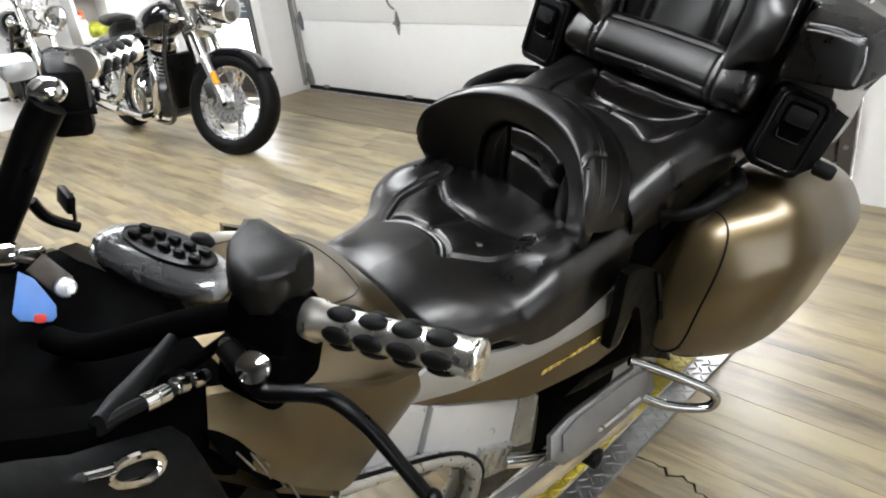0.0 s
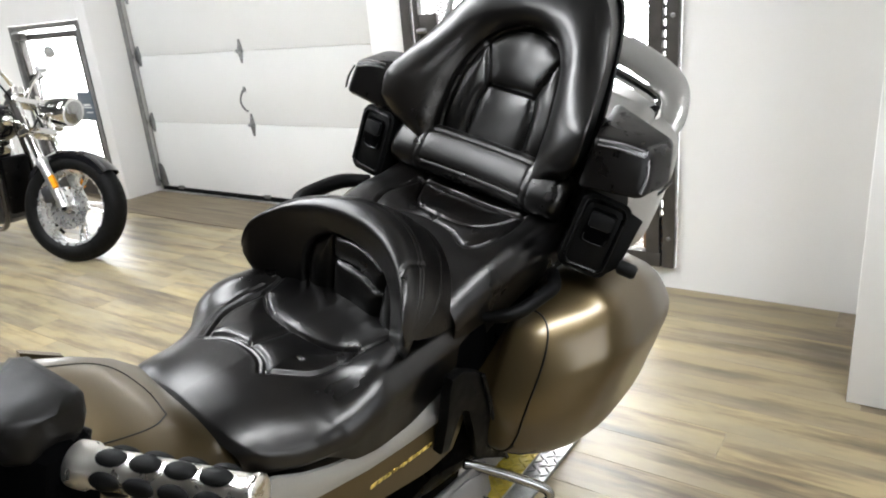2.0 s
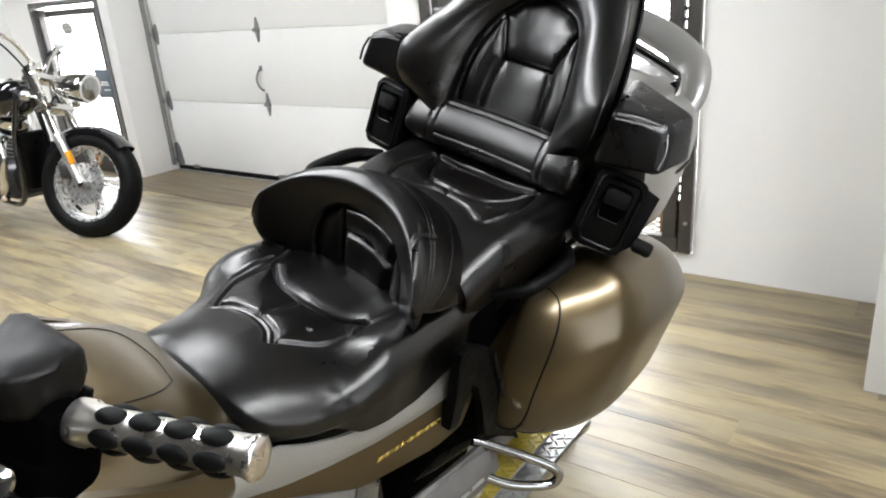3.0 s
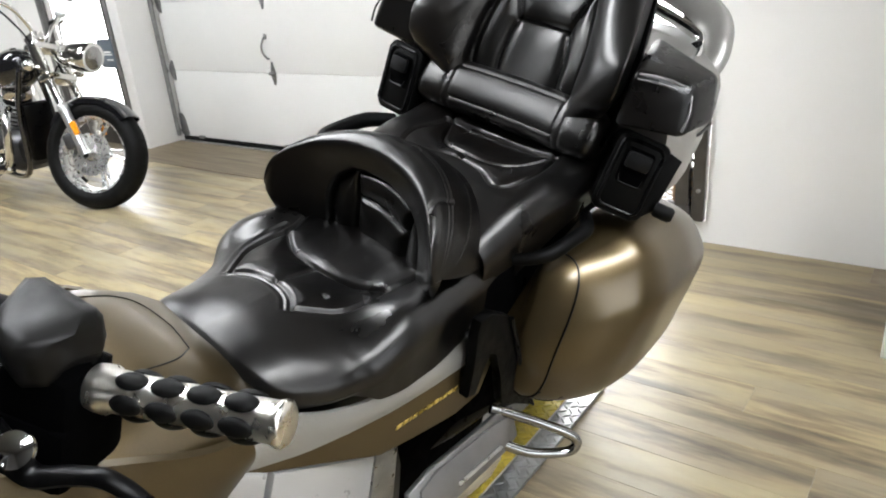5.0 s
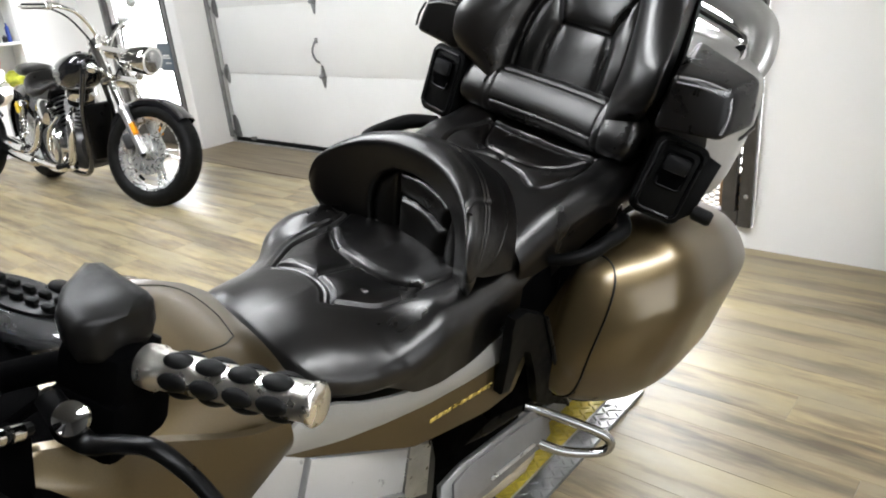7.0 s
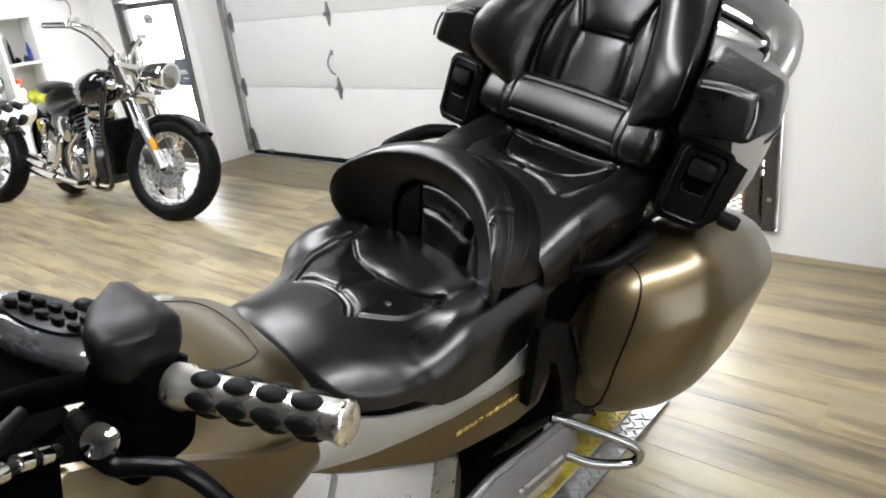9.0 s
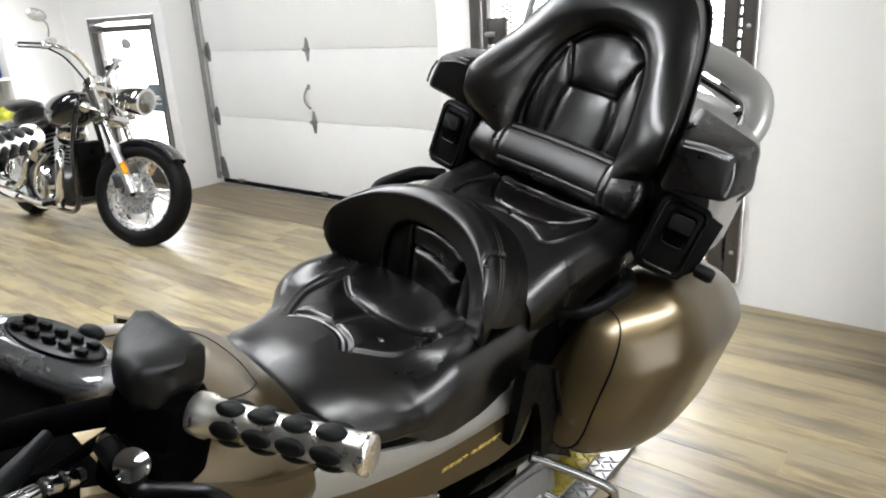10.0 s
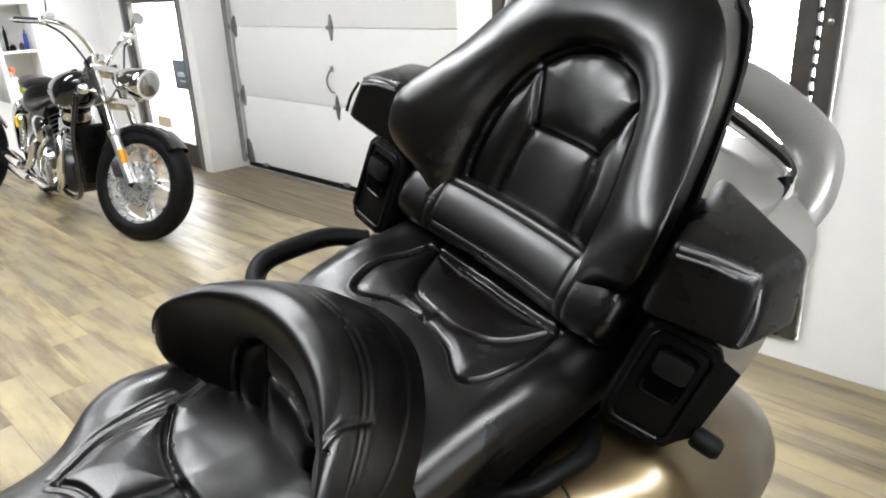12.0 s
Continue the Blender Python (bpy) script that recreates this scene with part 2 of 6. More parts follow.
def lathe(profile, steps=32, m=None, cap=True):
    """Turns (radius, z) pairs about z."""
    bm = bmesh.new()
    rings = []
    for r, z in profile:
        rings.append([bm.verts.new((r * math.cos(2 * math.pi * k / steps), r * math.sin(2 * math.pi * k / steps), z)) for k in range(steps)])
    for a, b in zip(rings, rings[1:]):
        for k in range(steps):
            bm.faces.new((a[k], a[(k + 1) % steps], b[(k + 1) % steps], b[k]))
    if cap:
        bm.faces.new(rings[0][::-1])
        bm.faces.new(rings[-1])
    if m is not None:
        bm.transform(m)
    return bm


def spline(points, n):
    """Catmull-Rom through the points, n steps a span."""
    p = [Vector(q) for q in points]
    p = [2 * p[0] - p[1], *p, 2 * p[-1] - p[-2]]
    out = []
    for k in range(1, len(p) - 2):
        for j in range(n):
            t = j / n
            a, b, c, d = p[k - 1], p[k], p[k + 1], p[k + 2]
            out.append(0.5 * (2 * b + (c - a) * t + (2 * a - 5 * b + 4 * c - d) * t * t + (3 * b - a - 3 * c + d) * t ** 3))
    out.append(p[-2])
    return out


def tube(points, radius, sides=10, n=6, flat=1.0, ends=True, smooth_path=True):
    """A tube along points; radius: one number or one a point; flat: its second width against the first."""
    path = spline(points, n) if smooth_path and len(points) > 2 else [Vector(q) for q in points]
    if isinstance(radius, (int, float)):
        rad = [radius] * len(path)
    else:
        rad = [float(r) for r in np.interp(np.linspace(0, 1, len(path)), np.linspace(0, 1, len(radius)), radius)]
    bm = bmesh.new()
    rings, side = [], None
    for k, p in enumerate(path):
        ahead = (path[min(k + 1, len(path) - 1)] - path[max(k - 1, 0)]).normalized()
        if side is None:
            side = ahead.orthogonal().normalized() if abs(ahead.z) > 0.95 else ahead.cross(Vector((0, 0, 1))).normalized()
        side = (side - ahead * side.dot(ahead)).normalized()
        up = side.cross(ahead)
        rings.append([bm.verts.new(p + rad[k] * (math.cos(2 * math.pi * j / sides) * side + flat * math.sin(2 * math.pi * j / sides) * up)) for j in range(sides)])
    for a, b in zip(rings, rings[1:]):
        for k in range(sides):
            bm.faces.new((a[k], a[(k + 1) % sides], b[(k + 1) % sides], b[k]))
    if ends:
        bm.faces.new(rings[0][::-1])
        bm.faces.new(rings[-1])
    return bm


def outline_solid(points, depth, bevel=0.0, m=None, seg=2):
    """A flat outline in x, y made solid along z, from 0 to depth, its rims rounded."""
    bm = bmesh.new()
    bot = [bm.verts.new((x, y, 0)) for x, y in points]
    top = [bm.verts.new((x, y, depth)) for x, y in points]
    bm.faces.new(bot[::-1])
    bm.faces.new(top)
    for k in range(len(points)):
        j = (k + 1) % len(points)
        bm.faces.new((bot[k], bot[j], top[j], top[k]))
    if bevel:
        rims = [e for e in bm.edges if abs(e.verts[0].co.z - e.verts[1].co.z) < 1e-6]
        bmesh.ops.bevel(bm, geom=rims, offset=bevel, segments=seg, profile=0.5, affect="EDGES")
    if m is not None:
        bm.transform(m)
    return bm


def rounded(w, h, r, n=5):
    """The outline of a rounded rectangle about the middle."""
    out = []
    for cx, cy, a in ((w / 2 - r, h / 2 - r, 0), (-w / 2 + r, h / 2 - r, 90), (-w / 2 + r, -h / 2 + r, 180), (w / 2 - r, -h / 2 + r, 270)):
        for k in range(n + 1):
            t = radians(a + 90 * k / n)
            out.append((cx + r * math.cos(t), cy + r * math.sin(t)))
    return out


def loft(rings, closed=True, caps=True):
    """Skins rings of equal length."""
    bm = bmesh.new()
    vs = [[bm.verts.new(p) for p in ring] for ring in rings]
    n = len(vs[0])
    for a, b in zip(vs, vs[1:]):
        for k in range(n if closed else n - 1):
            bm.faces.new((a[k], a[(k + 1) % n], b[(k + 1) % n], b[k]))
    if caps and closed:
        bm.faces.new(vs[0][::-1])
        bm.faces.new(vs[-1])
    return bm


def super_ring(cx, cy, a, b, p=2.6, n=28):
    """A superellipse outline as pairs."""
    out = []
    for k in range(n):
        t = 2 * math.pi * k / n
        c, s = math.cos(t), math.sin(t)
        out.append((cx + a * math.copysign(abs(c) ** (2 / p), c), cy + b * math.copysign(abs(s) ** (2 / p), s)))
    return out


# ---- the room ----
def slab(name, u0, u1, v0, v1, z0, z1, mat, label, category="wall", bevel=0.0):
    bm = box(u1 - u0, v1 - v0, z1 - z0, bevel, pose((u0 + u1) / 2, (v0 + v1) / 2, (z0 + z1) / 2))
    ob = part(name, bm, mat, None, "", ROOM, smooth=bool(bevel))
    return tagged(ob, label, category, kind="structure")


ZC = 3.1
floor = tagged(part("floor", box(11.0, 9.2, 0.05, 0, pose(-1.9, -2.8, -0.029)), DARK_PLANK, None, "", ROOM, smooth=False),
               "pale oak vinyl plank floor, worn and dusty", "floor", kind="structure")
ceiling = slab("ceiling", -7.0, 3.6, -7.2, 0.9, ZC, ZC + 0.1, CEIL, "unseen ceiling, darkened so that the seats mirror little", "ceiling")
# far wall: left of the garage recess, over the openings, right of the window
slab("wall_far_left", -6.75, -6.16, 0.17, 0.34, 0, ZC, WALL, "white painted wall beside the exit door")
slab("wall_far_lintel", -6.16, -5.03, 0.17, 0.34, 1.47, ZC, WALL, "white painted wall over the exit door")
slab("wall_far_pier", -5.03, -4.90, 0.17, 0.62, 0, ZC, WALL, "white painted pier between exit door and garage door", bevel=0.006)
slab("wall_recess_top", -4.90, -1.93, 0.17, 0.62, 2.30, ZC, WALL, "white painted wall over the garage door")
slab("wall_window_left", -1.93, -1.69, 0.0, 0.62, 0, ZC, WALL, "white painted pier between garage door and window", bevel=0.006)
slab("wall_window_top", -1.69, -0.255, 0.0, 0.17, 2.12, ZC, WALL, "white painted wall over the window")
slab("wall_window_bottom", -1.69, -0.255, 0.0, 0.17, 0.0, 0.10, WALL, "low white painted wall under the window")
slab("wall_window_right", -0.255, 0.519, 0.0, 0.17, 0, ZC, WALL, "white painted wall with small scuffs")
slab("wall_corner_block", 0.519, 3.4, -0.725, 0.17, 0, ZC, WALL, "white painted projecting wall corner", bevel=0.004)
slab("wall_left", -6.75, -6.6, -2.4, 0.17, 0, ZC, WALL, "white painted side wall")
# unseen walls from here to the rear wall, dark to keep the leather black
slab("wall_left_rear", -6.75, -6.6, -7.2, -2.4, 0, ZC, UNSEEN_DARK, "unseen rear stretch of the side wall, darkened to dim reflections")
slab("wall_right_near", 3.25, 3.4, -7.2, -3.6, 0, ZC, UNSEEN_DARK, "unseen side wall, darkened to dim reflections")
slab("wall_right_far", 3.25, 3.4, -2.1, -0.725, 0, ZC, UNSEEN_DARK, "unseen side wall, darkened to dim reflections")
# the gap between these two is made up, to let side light in
slab("wall_right_top", 3.25, 3.4, -3.6, -2.1, 2.5, ZC, UNSEEN_DARK, "unseen darkened wall over the added light opening")
slab("wall_right_low", 3.25, 3.4, -3.6, -2.1, 0, 0.4, UNSEEN_DARK, "unseen darkened wall under the added light opening")
slab("wall_back", -6.6, 3.25, -7.2, -7.0, 0, ZC, UNSEEN_DARK, "unseen rear wall, darkened to dim reflections")
slab("threshold_board", -5.6, -1.93, -0.09, 0.52, 0.0, 0.004, BOARD, "darker wooden threshold boards before the garage door", "floor")
slab("backdrop", -12.0, 3.0, 1.6, 1.65, -0.1, 3.2, OUTSIDE, "bright overexposed daylight outside", "backdrop")


# ---- the touring motorcycle: x to its left, y to its rear, z up along its leaning frame ----
bike = thing("touring_motorcycle", "bronze touring motorcycle with black leather seats, leaning on its side stand", "motorcycle", BIKE)
FLIP = Matrix.Diagonal((-1, 1, 1, 1))


def flipped(bm):
    bm.transform(FLIP)
    bmesh.ops.reverse_faces(bm, faces=bm.faces[:])
    return bm


def to_path(x, y, path):
    """The distance of points to a bent line."""
    best = np.full(np.shape(x), 9.0)
    for (ax, ay), (bx, by) in zip(path, path[1:]):
        dx, dy = bx - ax, by - ay
        t = np.clip(((x - ax) * dx + (y - ay) * dy) / (dx * dx + dy * dy + 1e-12), 0, 1)
        best = np.minimum(best, np.hypot(x - ax - t * dx, y - ay - t * dy))
    return best


def bent(points, n=6):
    return [(p.x, p.y) for p in spline([(*q, 0) for q in points], n)]


def mirror_path(path):
    return [(-x, y) for x, y in path]


def wrinkles(x, y, size, tall):
    """Soft uneven folds of upholstery."""
    flat = [tall * (noise.noise((a / size, b / size, 3.1)) + 0.4 * noise.noise((2.7 * a / size, 2.7 * b / size, 8.2))) for a, b in zip(np.ravel(x), np.ravel(y))]
    return np.reshape(flat, np.shape(x))


def grid_mesh(name, p):
    """A sheet from an array of places, rows by columns by 3."""
    r, c = p.shape[:2]
    faces = [(i * c + j, i * c + j + 1, (i + 1) * c + j + 1, (i + 1) * c + j) for i in range(r - 1) for j in range(c - 1)]
    return mesh_of(name, p.reshape(-1, 3), faces)


def smooth_step(a, b, t):
    t = np.clip((t - a) / (b - a), 0, 1)
    return t * t * (3 - 2 * t)


def cushion(name, ys, half, top, skirt, relief, parent, label, radius=lambda y: 0.038, cols=200, folds=(0.10, 0.0010), squash=1.0, flare=lambda y: 0.012, sweep=lambda x, y: 0 * x, shift=lambda y: 0.0):
    """A saddle cushion: half(y) is its half width, top(x, y) its height, skirt(y) where its side ends."""
    q = np.linspace(-1, 1, cols)
    rows = []
    for y in ys:
        w, zb = float(half(y)), float(skirt(y))
        r = float(radius(y))
        a = np.abs(q)
        fall = float(top(w - r - .004, y) - top(w - r + .004, y)) / .008
        t0 = min(1.2, max(-.6, math.atan(fall)))         # the top's slope where its edge begins to round
        e = w - r * (1 - math.sin(t0))
        flat = np.clip(a / 0.74, 0, 1) * e
        edge = float(top(e, y))
        turn = t0 + np.clip((a - 0.74) / 0.14, 0, 1) * (math.pi / 2 - t0)
        down = np.clip((a - 0.88) / 0.12, 0, 1)
        x = np.where(a <= 0.74, flat, e + r * (np.sin(turn) - math.sin(t0)))
        z = np.where(a <= 0.74, top(flat, y), edge - r * squash * (math.cos(t0) - np.cos(turn)))
        z = z - down * max(.006, edge - r * squash * math.cos(t0) - zb)
        x = x - down * float(flare(y))
        x = np.sign(q) * x + float(shift(y))
        rows.append(np.stack([x, y + sweep(x, y), z], 1))
    p = np.array(rows)
    du, dv = np.gradient(p, axis=0), np.gradient(p, axis=1)
    n = np.cross(du, dv)
    n /= np.linalg.norm(n, axis=2, keepdims=True) + 1e-12
    n *= np.sign(n[len(n) // 2, cols // 2, 2])
    x, y = p[..., 0], p[..., 1]
    lift = relief(x, y) + wrinkles(x, y, *folds) + wrinkles(x, y, .022, .00012)
    lift *= smooth_step(.1, .35, n[..., 2])
    p = p + n * lift[..., None]
    return part(name, grid_mesh(name, p), LEATHER, parent, label, angle=75)


def curve(t, xs, ys):
    """A smooth line through points that never overshoots them."""
    xs, ys, t = np.array(xs, float), np.array(ys, float), np.asarray(t, float)
    d = np.diff(ys) / np.diff(xs)
    m = np.zeros(len(xs))
    for k in range(1, len(xs) - 1):
        if d[k - 1] * d[k] > 0:
            m[k] = 2 * d[k - 1] * d[k] / (d[k - 1] + d[k])
    m[0], m[-1] = d[0], d[-1]
    k = np.clip(np.searchsorted(xs, t) - 1, 0, len(xs) - 2)
    h = xs[k + 1] - xs[k]
    u = np.clip((t - xs[k]) / h, 0, 1)
    return ys[k] * (1 + 2 * u) * (1 - u) ** 2 + h * m[k] * u * (1 - u) ** 2 + ys[k + 1] * u * u * (3 - 2 * u) + h * m[k + 1] * u * u * (u - 1)


def seam_depth(x, y, seams):
    """Stitched seams: (path, depth, width of the tucked-in shoulders, height of the stitched welts beside it)."""
    out = np.zeros(np.shape(x))
    for path, deep, wide, welt in seams:
        d = to_path(x, y, path)
        out -= .55 * deep * np.exp(-(d / .0026) ** 2) + .45 * deep * np.exp(-(d / wide) ** 2)
        if welt:
            out += welt * np.exp(-((d - .0065) / .0028) ** 2)
    return out


def within(x, y, outline):
    """Whether points lie inside a closed outline."""
    inside = np.zeros(np.shape(x), bool)
    for (ax, ay), (bx, by) in zip(outline, outline[1:] + outline[:1]):
        if ay == by:
            continue
        cut = ((ay > y) != (by > y)) & (x < (bx - ax) * (y - ay) / (by - ay) + ax)
        inside ^= cut
    return inside


def puff(x, y, outline, tall, soft):
    """A stuffed panel: rises steeply from its seam and levels out."""
    d = to_path(x, y, outline + outline[:1])
    return np.where(within(x, y, outline), tall * (1 - np.exp(-d / soft)), 0)


def moved(path, dx):
    return [(x + dx, y) for x, y in path]


def both(path):
    """A line given for x >= 0 from the middle outward, with its mirror image joined on."""
    return mirror_path(path)[::-1] + path[1 if path[0][0] == 0 else 0:]


# rider's seat: a narrow saddle nose, then a dished pan between raised wings
def rider_near(y):
    """Where the seat's left flank runs."""
    half = curve(y, [-.194, -.185, -.17, -.15, -.12, -.09, -.05, 0, .05, .10, .15, .24, .32], [.130, .150, .164, .174, .182, .188, .199, .212, .221, .222, .216, .206, .20])
    return half + .030 * smooth_step(.12, -.14, y)


def rider_far(y):
    """Where its right flank runs: a narrow nose, then a full wing."""
    return curve(y, [-.194, -.185, -.17, -.15, -.11, -.07, -.03, .01, .05, .10, .15, .24, .32], [.098, .116, .130, .138, .146, .162, .196, .220, .230, .228, .220, .206, .20])


def rider_half(y):
    return (rider_near(y) + rider_far(y)) / 2


def rider_shift(y):
    return (rider_near(y) - rider_far(y)) / 2


def rider_top(x, y):
    a = np.abs(x)
    mid = curve(y, [-.194, -.18, -.16, -.13, -.09, -.037, 0, .05, .10, .15, .32], [.868, .880, .886, .888, .886, .881, .874, .866, .862, .866, .89])
    nose = -11 * np.minimum(a, .15) ** 3 - .8 * np.clip(a - .15, 0, 1)
    wing = curve(y, [-.194, -.06, -.02, .02, .06, .11, .32], [.0, .004, .012, .020, .028, .032, .022]) * smooth_step(.07, .20, a)
    return mid + nose + (wing - nose) * smooth_step(-.17, .09, y) - .05 * x


def rider_sweep(x, y):
    """The front edge runs back along the flanks."""
    near = curve(np.abs(x), [0, .09, .14, .171, .22], [0, .002, .012, .028, .075])
    far = curve(np.abs(x), [0, .09, .13, .16, .20], [0, .0, .02, .05, .09])
    return np.where(x > 0, near, far) * smooth_step(.03, -.19, y)


def rider_skirt(y):
    return curve(y, [-.194, -.17, -.15, -.12, -.06, -.02, .11, .23, .32], [.830, .830, .826, .808, .784, .769, .757, .767, .785])


nose_seam = bent(both([(0, -.034), (.045, -.042), (.074, -.062)]))
nose_seam2 = bent(both([(0, -.046), (.042, -.053), (.068, -.071)]))
pan_side = bent([(.074, -.062), (.094, -.034), (.116, .004), (.122, .055), (.123, .092), (.142, .165)])
pan_side2 = bent([(.086, -.066), (.107, -.036), (.130, .004), (.137, .055), (.139, .10)])
panel_front = bent(both([(0, .050), (.055, .057), (.092, .072), (.123, .092)]))
panel = panel_front + [(.142, .165), (.10, .20), (-.10, .20), (-.142, .165)]
cell = bent([(0, -.034), (.045, -.042), (.074, -.062), (.094, -.034), (.116, .004), (.122, .055), (.123, .092), (.092, .072), (.055, .057), (0, .050)])
rider_seams = [(nose_seam, .0050, .007, .0009), (nose_seam2, .0018, .004, .0005), (pan_side, .005, .010, .0010), (mirror_path(pan_side), .005, .010, .0010),
               (mirror_path(pan_side2), .0012, .004, .0008), (panel_front, .0060, .006, .0012), ([(0, -.034), (0, .050)], .005, .008, 0),
               ([(.0755, -.0005), (.0765, .0005)], .005, .005, 0)]


def rider_relief(x, y):
    return seam_depth(x, y, rider_seams) + puff(x, y, cell, .007, .022) + puff(x, y, mirror_path(cell), .007, .022) + puff(x, y, panel, .011, .014)


cushion("rider_seat", np.linspace(-.194, .30, 250), rider_half, rider_top, rider_skirt, rider_relief, bike,
        "stitched black leather rider seat with creased panels", radius=lambda y: .034 + .018 * smooth_step(-.18, .08, y), cols=260, sweep=rider_sweep, shift=rider_shift, flare=lambda y: curve(y, [-.2, -.12, -.04, .06, .22, .4], [.004, .004, .004, .004, .0, .0]))


# rider's backrest: a crescent bolster
def bolster_sheet():
    rows = []
    for th in np.linspace(-math.pi / 2 + .02, math.pi / 2 - .02, 280):
        s, c = math.sin(th), math.cos(th)
        x = .206 * s
        f = .168 - .088 * abs(s) ** 2.3
        z1 = .912 + .140 * c ** .82 - .006 * s
        zb = .855 + .034 * abs(s) ** 5
        k = min(1, c ** .5)
        sec = [(f + .010 + .020 * s ** 4, zb - .005), (f + .006 + .008 * s ** 4, zb + .02), (f + .010, .45 * zb + .55 * z1 - .01), (f + .010, z1 - .035 * k),
               (f + .016 * k, z1 - .010 * k), (f + .042 * k, z1), (f + .072 * k, z1 - .008 * k),
               (f + .110 * k + .01, z1 - .030 * k), (f + .155 * k + .01, z1 - .062 * k), (f + .205 * k + .01, z1 - .095 * k - .01), (f + .24 * k + .01, .88)]
        end = math.sqrt(max(.0004, 1 - (max(0, abs(s) - .90) / .10) ** 2))
        sec = [(f + .045 + (a - f - .045) * (.35 + .65 * end), .920 + (b - .920) * end) for a, b in sec]
        sp = spline([(0, a, b) for a, b in sec], 20)
        rows.append([(x, q.y, q.z) for q in sp])
    p = np.array(rows)
    du, dv = np.gradient(p, axis=0), np.gradient(p, axis=1)
    n = np.cross(du, dv)
    n /= np.linalg.norm(n, axis=2, keepdims=True) + 1e-12
    if n[140, 55, 1] > 0:
        n = -n
    x, y, z = p[..., 0], p[..., 1], p[..., 2]
    front = (np.arange(p.shape[1]) < 80)[None, :]
    tilt = z + .11 * (x - .02)
    arch = bent([(-.093, .84), (-.096, .90), (-.086, .945), (-.048, .978), (.020, .990), (.092, .978), (.122, .945), (.130, .90), (.128, .84)])
    fold_far, fold_near = bent([(-.048, .978), (-.043, .93), (-.042, .84)]), bent([(.092, .978), (.080, .93), (.076, .84)])
    rib = bent([(-.044, .934), (.018, .938), (.080, .928)])
    top_cell = [(-.048, .978)] + rib + [(.092, .978), (.055, .987), (.020, .990), (-.015, .986)]
    low_cell = rib + [(.076, .84), (-.042, .84)]
    side_cells = ([(-.048, .978), (-.043, .93), (-.042, .84), (-.093, .84), (-.096, .90), (-.086, .945)], [(.092, .978), (.080, .93), (.076, .84), (.128, .84), (.130, .90), (.122, .945)])
    lift = seam_depth(x, tilt, [(arch, .006, .008, .0012), (rib, .0065, .006, .0012), (fold_far, .008, .006, 0), (fold_near, .008, .006, 0)])
    lift = lift + puff(x, tilt, top_cell, .013, .009) + puff(x, tilt, low_cell, .013, .010) + sum(puff(x, tilt, c, .010, .010) for c in side_cells)
    lift = (lift - .012 * within(x, tilt, arch)) * front
    back = (np.arange(p.shape[1]) > 111)[None, :]
    run = np.cumsum(np.r_[0, np.hypot(np.diff(y[140]), np.diff(z[140]))])
    top_seams = sum(-.0016 * np.exp(-((run - s) / .0026) ** 2) + .0005 * np.exp(-((run - s - .007) / .003) ** 2) for s in (run[120] + .004, run[120] + .014, run[120] + .085))
    lift = lift + back * top_seams[None, :] * np.clip((1 - np.abs(x) / .206) * 8, 0, 1)
    tear = np.exp(-((x - .146) / .0035) ** 2) * (np.abs(np.arange(p.shape[1]) - 106) < 24)[None, :] * .003
    lift = lift - tear + wrinkles(x, z, .08, .0010) + wrinkles(x, y, .02, .00015)
    p = p + n * lift[..., None]
    return grid_mesh("rider_backrest", p)


part("rider_backrest", bolster_sheet(), LEATHER, bike, "curved black leather rider backrest with stitched ribs", angle=75)


# passenger's seat
def pass_half(y):
    return curve(y, [.22, .30, .36, .42, .52, .62], [.200, .208, .214, .218, .222, .222])


def pass_top(x, y):
    mid = curve(y, [.22, .28, .34, .40, .47, .54, .62], [.940, .962, .978, .980, .974, .982, 1.0])
    rim = curve(y, [.22, .30, .36, .45, .54, .62], [-.03, -.014, .006, .036, .050, .054])
    return mid + rim * np.clip(np.abs(x) / .19, 0, 1.15) ** 2.6 - .05 * x


def pass_skirt(y):
    return curve(y, [.22, .30, .40, .50, .62], [.765, .80, .855, .89, .92])


PCX = .012                 # the stitched field sits a little off the middle
pass_ring = moved(bent(both([(0, .386), (.055, .378), (.102, .352), (.130, .368), (.144, .425), (.134, .508)])), PCX)
panel_edge = bent(both([(0, .412), (.050, .418), (.088, .446), (.124, .512)]))
pass_panel = moved(panel_edge + [(.06, .520), (-.06, .520)], PCX)
pass_strip = moved([(-.124, .512), (-.06, .520), (.06, .520), (.124, .512), (.142, .560), (.145, .60), (-.145, .60), (-.142, .560)], PCX)
pass_field = pass_ring + moved([(.124, .512), (-.124, .512)], PCX)
front_cells = [moved(bent([(0, .386), (.055, .378), (.102, .352), (.130, .368), (.144, .425), (.134, .508), (.124, .512), (.088, .446), (.050, .418), (0, .412)]), PCX)]
front_cells.append([(2 * PCX - a, b) for a, b in front_cells[0]])
pass_seams = [(pass_ring, .0055, .008, .0012), (moved(panel_edge, PCX), .0060, .006, .0014), (moved([(-.124, .512), (-.06, .520), (.06, .520), (.124, .512)], PCX), .0060, .006, .0010), (moved([(0, .386), (0, .412)], PCX), .004, .006, 0),
              (moved([(.124, .512), (.142, .57)], PCX), .007, .008, 0), (moved([(-.124, .512), (-.142, .57)], PCX), .007, .008, 0), (moved([(.134, .508), (.124, .512)], PCX), .006, .006, 0), (moved([(-.134, .508), (-.124, .512)], PCX), .006, .006, 0)]


